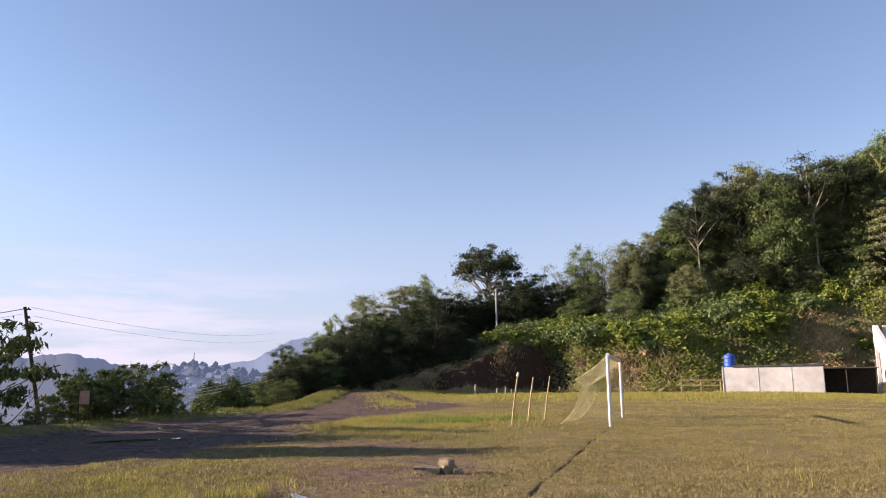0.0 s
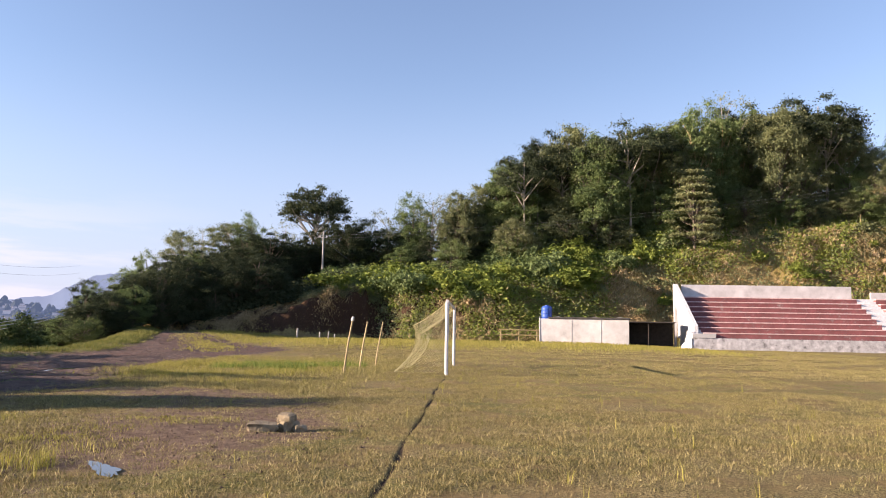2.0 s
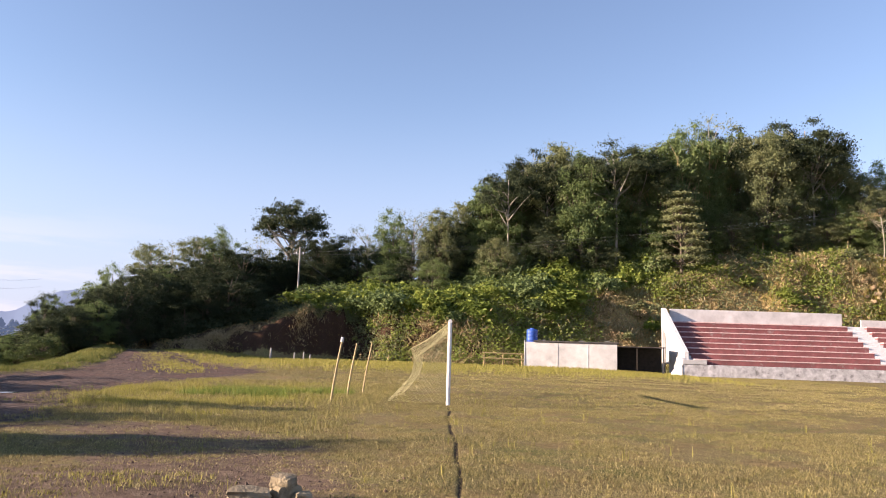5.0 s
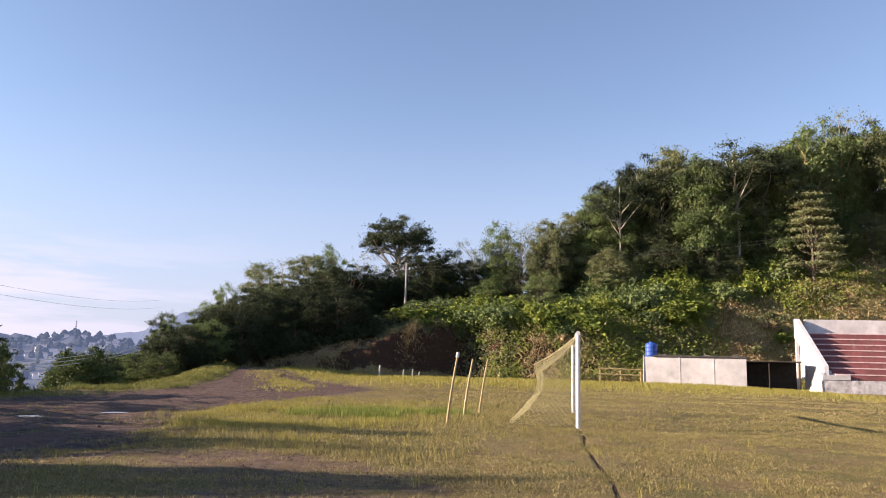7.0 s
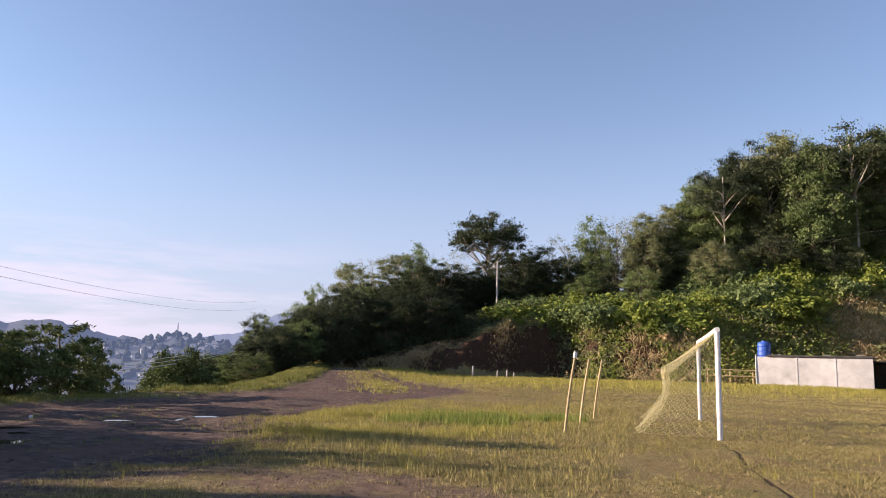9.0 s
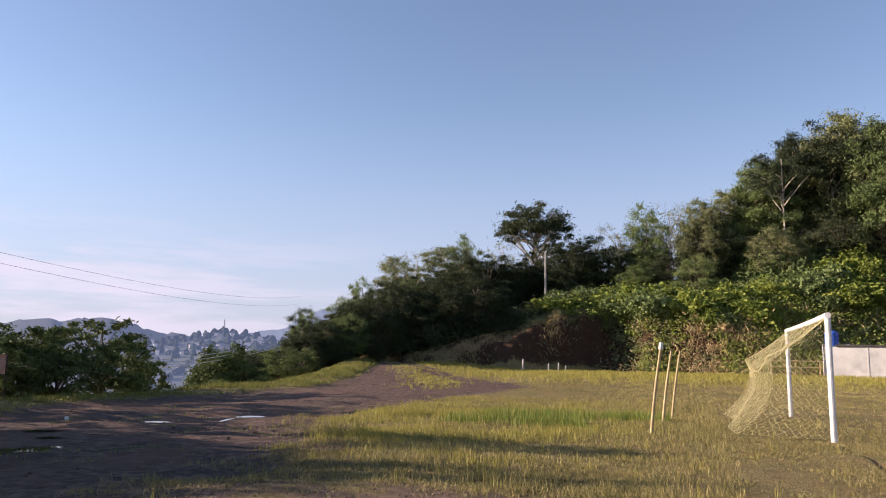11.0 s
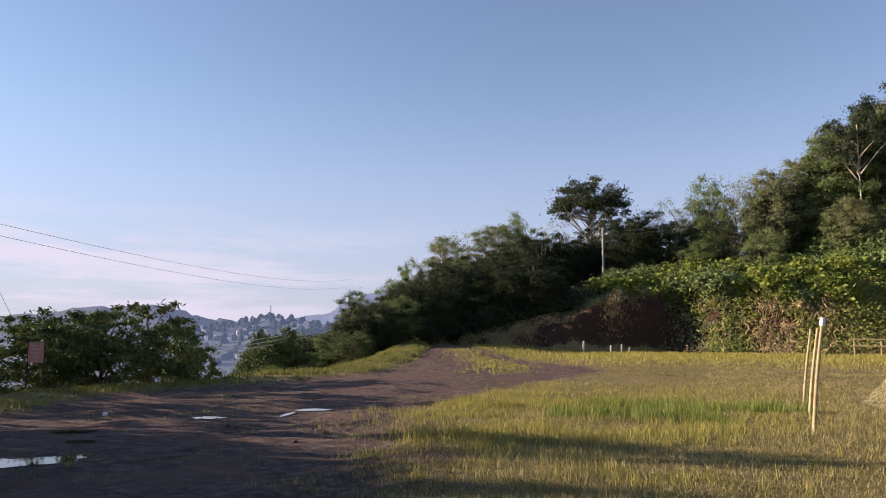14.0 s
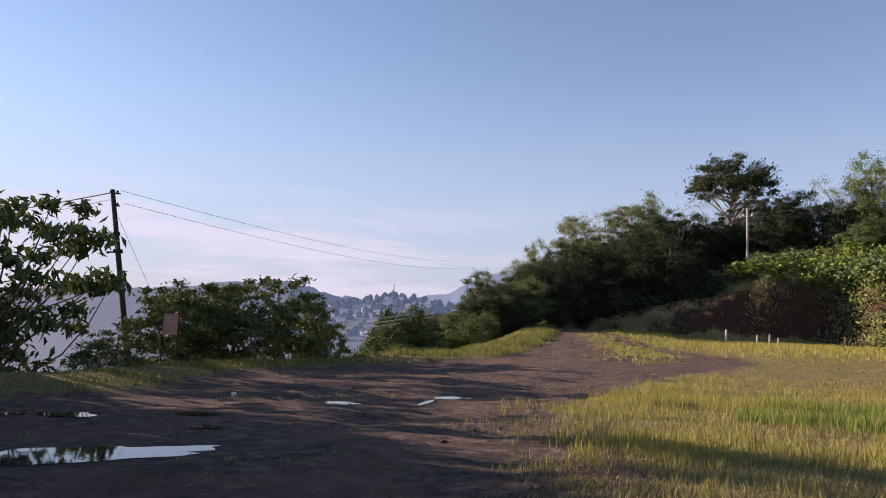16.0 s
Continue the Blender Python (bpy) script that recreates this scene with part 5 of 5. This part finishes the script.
g0 = ground_z(-1.5, -15.35)
stone("stone", -1.80, -15.48, (0.38, 0.24, 0.13), 14, 1, STONE, "flat pale broken stone lying on the turf", None, "stone pile", 5)
stone("stone", -1.50, -15.30, (0.25, 0.22, 0.17), 40, 2, STONE, "rough brown stone block lying on the turf", None, "stone pile")
stone("stone", -1.51, -15.32, (0.22, 0.17, 0.13), -20, 3, STONE, "rough pale stone block set on another", g0 + 0.125, "stone pile", 10)
stone("stone", -1.32, -15.34, (0.16, 0.16, 0.11), 25, 4, STONE, "small dark stone beside the pile", None, "stone pile")
stone("stone", -0.62, -15.3, (0.06, 0.05, 0.045), 25, 5, STONE, "single pale pebble on the turf")
stone("stone", -16.25, -2.55, (0.08, 0.07, 0.07), 25, 6, PAINT, "small white stone on the dirt road")


def rocks():
    rng = random.Random(8)
    for i in range(90):
        x = rng.gauss(40.5, 4.2)
        y = float(toe(x)) + rng.gauss(5.6, 1.3)
        if i > 60:
            x, y = rng.uniform(30, 54), float(toe(x)) + rng.uniform(3, 10)
        s = rng.uniform(0.2, 0.6) * (0.7 if i > 60 else 1)
        stone("boulder", x, y, (s * rng.uniform(0.8, 1.5), s, s * rng.uniform(0.6, 0.9)), rng.uniform(0, 360), i + 20, ROCK, "tan broken boulder in the slope", None, "slope boulders", rng.uniform(-30, 30), 2)


rocks()


# ---- bare tree and house at the slope's top ----
bare_tree = tree("bare_tree", "pale nearly leafless tree at the slope's top", "umbrella", 61, 6.5, 2.6, LEAF["dry"], PALEBARK, 46, 26, 0.06, flat=0.6, clump=0.7)
bare_tree.matrix_basis = pose(50.0, 66.0, ground_z(50.0, 66.0))


def hill_house():
    x, y = 68.5, 84.0
    z = 23.0
    h = thing("hill_house", "small white house with a low roof above the woods", "house", pose(x, y, z, 0, 0, -20))
    bm = bmesh.new(); box(bm, -4, 4, -3, 3, -9.0, 3.0, 0.03)
    part("wall", bm, PAINT, h)
    bm = bmesh.new()
    v = [bm.verts.new(p) for p in ((-4.5, -3.5, 3.004), (4.5, -3.5, 3.004), (4.5, 3.5, 3.004), (-4.5, 3.5, 3.004), (-4.5, 0, 4.6), (4.5, 0, 4.6))]
    for f in ((0, 1, 5, 4), (2, 3, 4, 5), (0, 4, 3), (1, 2, 5), (0, 3, 2, 1)):
        bm.faces.new([v[i] for i in f])
    part("roof", bm, CONCRETE, h)
    for wx in (-2.2, 0.6, 2.6):
        bm = bmesh.new(); box(bm, wx - 0.55, wx + 0.55, -3.04, -3.003, 0.8, 2.0)
        part("window", bm, IRON, h)


hill_house()


# ---- puddles ----
def puddle(x, y, a, b, turn, seed):
    bm = bmesh.new()
    n = 96
    ring = []
    for k in range(n):
        t = 2 * math.pi * k / n
        r = 1 + 0.5 * (float(vnoise(math.cos(t) * 1.6 + seed * 7, math.sin(t) * 1.6, 1.0, seed)) - 0.5) + 0.42 * (float(vnoise(math.cos(t) * 4 + seed, math.sin(t) * 5, 1.0, seed + 1)) - 0.5)
        ring.append(bm.verts.new((a * r * math.cos(t), b * r * math.sin(t), 0)))
    bm.faces.new(ring)
    ob = part("puddle", bm, WATER, None, "shallow puddle of still water on the dirt road")
    ob.matrix_basis = pose(x, y, float(height(x, y)) + 0.014, 0, 0, turn)
    tagged(ob, "", "puddle", "puddles", kind="structure")


for i_, (px_, py_, a_, b_, turn_) in enumerate(PUDDLES):
    puddle(px_, py_, a_, b_, turn_, i_ + 1)


# ---- grass ----
def blades(name, label, material, x, y, h, w, seed, lean=0.5):
    """One mesh of single bent blades: two triangles each, in tufts."""
    rng = np.random.default_rng(seed)
    n = len(x)
    z = height(x, y) - 0.01
    a = rng.uniform(0, 2 * np.pi, n)
    sx, sy = np.cos(a) * w / 2, np.sin(a) * w / 2
    b = rng.uniform(0, 2 * np.pi, n)
    le = lean * rng.random(n) * h
    p = np.stack([x, y, z], -1)
    s = np.stack([sx, sy, 0 * sx], -1)
    mid = p + np.stack([np.cos(b) * le * 0.35, np.sin(b) * le * 0.35, h * 0.6], -1)
    tip = p + np.stack([np.cos(b) * le, np.sin(b) * le, h], -1)
    V = np.stack([p - s, p + s, mid + s * 0.7, mid - s * 0.7, tip], 1).reshape(-1, 3)
    i = np.arange(n) * 5
    F4 = np.stack([i, i + 1, i + 2, i + 3], -1)
    F3 = np.stack([i + 3, i + 2, i + 4], -1)
    me = bpy.data.meshes.new(name)
    me.from_pydata(V.tolist(), [], F4.tolist() + F3.tolist())
    me.materials.append(material)
    return tagged(new(name, me), label, "grass", kind="stuff")


def tufts(rng, n, x0, x1, y0, y1, keep, per=7, spread=0.05):
    """Tuft places in a rectangle, kept where keep() is above a random number; each gives several blades."""
    x, y = rng.uniform(x0, x1, n), rng.uniform(y0, y1, n)
    k = rng.random(n) < keep(x, y)
    x, y = np.repeat(x[k], per), np.repeat(y[k], per)
    return x + rng.normal(0, spread, len(x)), y + rng.normal(0, spread, len(y))


def grow_grass():
    rng = np.random.default_rng(77)
    off_road = lambda x, y: step(1.0, -1.6, road_depth(x, y) + 2.6 * (vnoise(x, y, 0.9, 61) - 0.5) + 2.0 * (vnoise(x, y, 3, 58) - 0.5)) * (1 - 0.93 * np.clip(2.3 * worn(x, y) - 1.0 * vnoise(x, y, 0.7, 57) - 0.7 * vnoise(x, y, 0.25, 56), 0, 1))
    bare = lambda x, y: np.clip(1.5 * step(0.36, 0.62, vnoise(x, y, 1.4, 62) * 0.6 + vnoise(x, y, 5, 63) * 0.4), 0.04, 1)
    on_line = lambda x, y: step(0.55, 0.2, scored(x, y))
    # short turf, near and middle
    x, y = tufts(rng, 95000, -9, 10, -23, 0, lambda x, y: off_road(x, y) * bare(x, y) * on_line(x, y), 6, 0.05)
    blades("grass", "short dry yellow-green turf of the field", GRASS_DRY, x, y, rng.uniform(0.012, 0.055, len(x)) * (0.45 + 1.1 * vnoise(x, y, 0.4, 81)), rng.uniform(0.005, 0.011, len(x)), 1, 1.5)
    # knotty tufts that stand out of the turf
    x, y = tufts(rng, 16000, -8.5, 11, -22.5, 4, lambda x, y: off_road(x, y) * on_line(x, y) * step(0.42, 0.62, 0.55 * vnoise(x, y, 0.45, 82) + 0.45 * vnoise(x, y, 1.9, 83)), 16, 0.05)
    blades("grass", "knotty olive tufts standing out of the turf", GRASS_TUFT, x, y, rng.uniform(0.02, 0.06, len(x)), rng.uniform(0.005, 0.010, len(x)), 31, 1.6)
    x, y = tufts(rng, 15000, -6, 30, 4, 46, lambda x, y: off_road(x, y) * step(0.42, 0.62, 0.55 * vnoise(x, y, 0.7, 84) + 0.45 * vnoise(x, y, 3, 85)), 10, 0.09)
    blades("grass", "knotty olive tufts standing out of the turf", GRASS_TUFT, x, y, rng.uniform(0.04, 0.085, len(x)), rng.uniform(0.012, 0.022, len(x)), 32, 1.4)
    # upright grass on the sunny slope
    x = rng.uniform(1, 58, 70000)
    e = rng.uniform(0.3, 12.5, len(x))
    y = toe(x) + e
    k = (rng.random(len(x)) < np.clip(step(0.35, 0.6, vnoise(x, y, 2.4, 86)), 0.12, 1)) & (e < np.interp(x, [1, 6, 16, 24, 34, 58], [3, 4.5, 7, 9, 11.5, 12.5]))
    x, y = np.repeat(x[k], 5) + rng.normal(0, 0.15, 5 * k.sum()), np.repeat(y[k], 5) + rng.normal(0, 0.15, 5 * k.sum())
    green = vnoise(x, y, 3.6, 87) > 0.47
    blades("tall_grass", "sunlit yellow-green grass on the slope", GRASS_GREEN, x[green], y[green], rng.uniform(0.2, 0.55, green.sum()), rng.uniform(0.03, 0.06, green.sum()), 33, 0.9)
    blades("tall_grass", "sunlit straw-coloured grass on the slope", GRASS_STRAW, x[~green], y[~green], rng.uniform(0.15, 0.45, (~green).sum()), rng.uniform(0.03, 0.06, (~green).sum()), 34, 0.9)
    x, y = tufts(rng, 48000, -11, 30, 0, 48, lambda x, y: off_road(x, y) * bare(x, y), 6, 0.07)
    blades("grass", "short dry yellow-green turf of the field", GRASS_DRY, x, y, rng.uniform(0.025, 0.075, len(x)), rng.uniform(0.01, 0.024, len(x)), 2, 1.3)
    x, y = tufts(rng, 26000, -8, 26, -22, 30, lambda x, y: off_road(x, y) * step(0.5, 0.75, vnoise(x, y, 2.2, 64)) * on_line(x, y) * np.where(y < -6, 0.3, 0.6), 8, 0.05)
    blades("grass", "patches of greener short grass on the field", GRASS_GREEN, x, y, rng.uniform(0.015, 0.045, len(x)), rng.uniform(0.004, 0.010, len(x)), 3, 1.5)
    # thicker stubble that stands a little higher
    x, y = tufts(rng, 22000, -8.5, 9.5, -22, 2, lambda x, y: off_road(x, y) * bare(x, y) * on_line(x, y), 9, 0.035)
    blades("grass", "stubbly straw-coloured tufts in the field", GRASS_STRAW, x, y, rng.uniform(0.015, 0.05, len(x)), rng.uniform(0.004, 0.008, len(x)), 21, 1.5)
    x, y = tufts(rng, 14000, -6, 28, 2, 30, lambda x, y: off_road(x, y) * bare(x, y), 7, 0.06)
    blades("grass", "stubbly straw-coloured tufts in the field", GRASS_STRAW, x, y, rng.uniform(0.03, 0.09, len(x)), rng.uniform(0.008, 0.018, len(x)), 22, 1.1)
    # the tall growth between the track and the goal
    zone = lambda x, y: step(-12.5, -10.0, x) * step(-3.0, -6.2, x) * step(-8, -2, y) * step(12, 5, y)
    thin = lambda x, y: np.clip(step(0.38, 0.72, 0.6 * vnoise(x, y, 1.3, 65) + 0.4 * vnoise(x, y, 4, 60)), 0.03, 1)
    x, y = tufts(rng, 15000, -13, -2.5, -9, 12, lambda x, y: zone(x, y) * off_road(x, y) * thin(x, y), 13, 0.06)
    blades("tall_grass", "tall bright yellow-green grass beside the dirt road", GRASS_GREEN, x, y, rng.uniform(0.06, 0.27, len(x)) * (0.35 + 0.95 * vnoise(x, y, 1.1, 59)), rng.uniform(0.004, 0.009, len(x)), 4, 0.7)
    x, y = tufts(rng, 16000, -12.5, -2.0, -9, 12, lambda x, y: off_road(x, y) * 0.8, 9, 0.06)
    blades("grass", "dry straw-coloured grass among the tall growth", GRASS_TUFT, x, y, rng.uniform(0.03, 0.14, len(x)) * (0.5 + 0.8 * vnoise(x, y, 1.6, 89)), rng.uniform(0.004, 0.009, len(x)), 14, 0.9)
    x, y = tufts(rng, 2200, -8.0, -3.2, -0.5, 4.5, lambda x, y: step(0.40, 0.6, vnoise(x, y, 2.0, 66)) * step(-0.5, 1, y) * step(4.5, 3, y), 8, 0.06)
    blades("tall_grass", "clump of deep green tall grass behind the poles", GRASS_DEEP, x, y, rng.uniform(0.1, 0.32, len(x)), rng.uniform(0.007, 0.013, len(x)), 5, 0.5)
    # the strip along the bank's foot and near the track's head
    x, y = tufts(rng, 16000, -28, 21, 24, 52, lambda x, y: off_road(x, y) * np.clip(step(22, 46, y), 0.15, 1), 6, 0.09)
    blades("tall_grass", "yellow-green grass strip along the foot of the bank", GRASS_GREEN, x, y, rng.uniform(0.08, 0.26, len(x)), rng.uniform(0.015, 0.03, len(x)), 6, 0.5)
    # the near corner beside the road
    corner = lambda x, y: step(-14.2, -16.0, y + 1.8 * (vnoise(x, y, 1.2, 71) - 0.5)) * step(-2.9, -4.0, x + 1.6 * (vnoise(x, y, 1.0, 72) - 0.5)) * step(1.5, -0.5, road_depth(x, y))
    x, y = tufts(rng, 11000, -10, -2.2, -23, -12, lambda x, y: np.clip(step(0.36, 0.62, vnoise(x, y, 0.8, 67)), 0.12, 1) * corner(x, y), 7, 0.045)
    blades("tall_grass", "yellow-green grass beside the dirt road", GRASS_GREEN, x, y, rng.uniform(0.02, 0.08, len(x)) * (0.5 + 1.2 * vnoise(x, y, 0.9, 73)), rng.uniform(0.006, 0.013, len(x)), 7, 0.8)
    x, y = tufts(rng, 14000, -10, -2.2, -23, -12, lambda x, y: 0.8 * corner(x, y), 6, 0.05)
    blades("grass", "dry straw-coloured grass beside the dirt road", GRASS_DRY, x, y, rng.uniform(0.02, 0.075, len(x)), rng.uniform(0.006, 0.012, len(x)), 27, 1.3)
    x, y = tufts(rng, 1500, -6.5, -2.4, -20.5, -15.5, lambda x, y: np.exp(-((x + 3.4) / 0.75) ** 2 - ((y + 18.9) / 1.0) ** 2) * step(0.4, 0.6, vnoise(x, y, 0.5, 75)) * (np.hypot(x + 2.52, y + 18.42) > 0.5), 16, 0.05)
    blades("tall_grass", "bright green tufts beside a puddle", GRASS_GREEN, x, y, rng.uniform(0.06, 0.22, len(x)), rng.uniform(0.004, 0.009, len(x)), 35, 0.7)
    # thin leftovers of turf on the trodden soil
    x, y = tufts(rng, 12000, -8.5, 0, -21, -7, lambda x, y: worn(x, y) * step(0.35, 0.7, vnoise(x, y, 0.5, 74)), 6, 0.04)
    blades("grass", "thin leftover turf on the trodden soil", GRASS_STRAW, x, y, rng.uniform(0.012, 0.05, len(x)), rng.uniform(0.006, 0.012, len(x)), 28, 1.6)
    # scattered seed stalks and taller tufts over the field
    x, y = tufts(rng, 420, -8, 8, -20, 14, lambda x, y: off_road(x, y) * on_line(x, y), 5, 0.03)
    blades("tall_grass", "scattered taller tufts standing in the turf", GRASS_GREEN, x, y, rng.uniform(0.1, 0.24, len(x)), rng.uniform(0.005, 0.01, len(x)), 8, 0.4)
    # the lip of the road
    lip = lambda x, y: step(-0.3, 0.5, road_left(y) - x) * step(4.2, 1.6, road_left(y) - x)
    x, y = tufts(rng, 60000, -38, -17, -16, 52, lambda x, y: lip(x, y) * np.clip(step(0.25, 0.55, vnoise(x, y, 1.8, 68)), 0.15, 1), 7, 0.07)
    blades("tall_grass", "rough green grass along the road's outer edge", GRASS_EDGE, x, y, rng.uniform(0.06, 0.28, len(x)) * np.where(y < 9, 0.6, 1.0) * (0.4 + 1.0 * vnoise(x, y, 1.3, 88)), rng.uniform(0.01, 0.022, len(x)), 9, 0.6)
    # middle of the track where it climbs
    mid = lambda x, y: np.exp(-((x - (road_left(y) + road_right(y)) / 2 - 0.5) / 1.3) ** 2) * step(15, 20, y) * step(44, 34, y)
    x, y = tufts(rng, 6000, -26, -12, 14, 46, mid, 6, 0.07)
    blades("grass", "grass growing between the ruts of the track", GRASS_GREEN, x, y, rng.uniform(0.06, 0.2, len(x)), rng.uniform(0.012, 0.025, len(x)), 10, 0.6)
    # weeds in the road
    x, y = tufts(rng, 420, -17, -8, -10, 6, lambda x, y: step(0.62, 0.75, vnoise(x, y, 1.5, 69)), 9, 0.08)
    blades("weeds", "small weeds sprouting in the dirt road", GRASS_DEEP, x, y, rng.uniform(0.03, 0.1, len(x)), rng.uniform(0.008, 0.016, len(x)), 11, 1.2)


grow_grass()


# ---- loose stones and clods of the road ----
def road_stones():
    rng = np.random.default_rng(15)
    n = 3400
    x, y = rng.uniform(-21, -4, n), rng.uniform(-16, 46, n)
    k = (road_depth(x, y) > -0.8) & (rng.random(n) < np.where(y > 12, 1.0, 0.55))
    # crumbs of soil on the trodden corner
    cx, cy = rng.uniform(-9, 0, 9000), rng.uniform(-21, -7, 9000)
    x, y = np.concatenate([x, cx]), np.concatenate([y, cy])
    k = np.concatenate([k, (rng.random(9000) < 0.8 * worn(cx, cy)) & (road_depth(cx, cy) < 0.5)])
    k &= np.all([np.hypot(x - p[0], y - p[1]) > p[2] + 0.2 for p in PUDDLES], axis=0)
    x, y = x[k], y[k]
    s = np.where((y < -7) & (x > -9), 0.006 + 0.022 * rng.random(len(x)) ** 3, 0.012 + 0.045 * rng.random(len(x)) ** 3) + np.where(y > 12, 0.008, 0)
    z = height(x, y)
    oct_v = np.array([(1, 0, 0), (0.2, 1, 0.1), (-1, 0.1, 0), (-0.1, -1, 0.1), (0, 0, 0.8), (0, 0, -0.6)])
    oct_f = [(0, 1, 4), (1, 2, 4), (2, 3, 4), (3, 0, 4), (1, 0, 5), (2, 1, 5), (3, 2, 5), (0, 3, 5)]
    V = (np.stack([x, y, z], -1)[:, None, :] + oct_v[None] * s[:, None, None] * rng.uniform(0.6, 1.3, (len(x), 6, 3))).reshape(-1, 3)
    F = [tuple(6 * i + q for q in f) for i in range(len(x)) for f in oct_f]
    me = bpy.data.meshes.new("gravel")
    me.from_pydata(V.tolist(), [], F)
    me.materials.append(CLOD)
    tagged(new("gravel", me), "loose stones and clods on the dirt road", "gravel", kind="stuff")


road_stones()
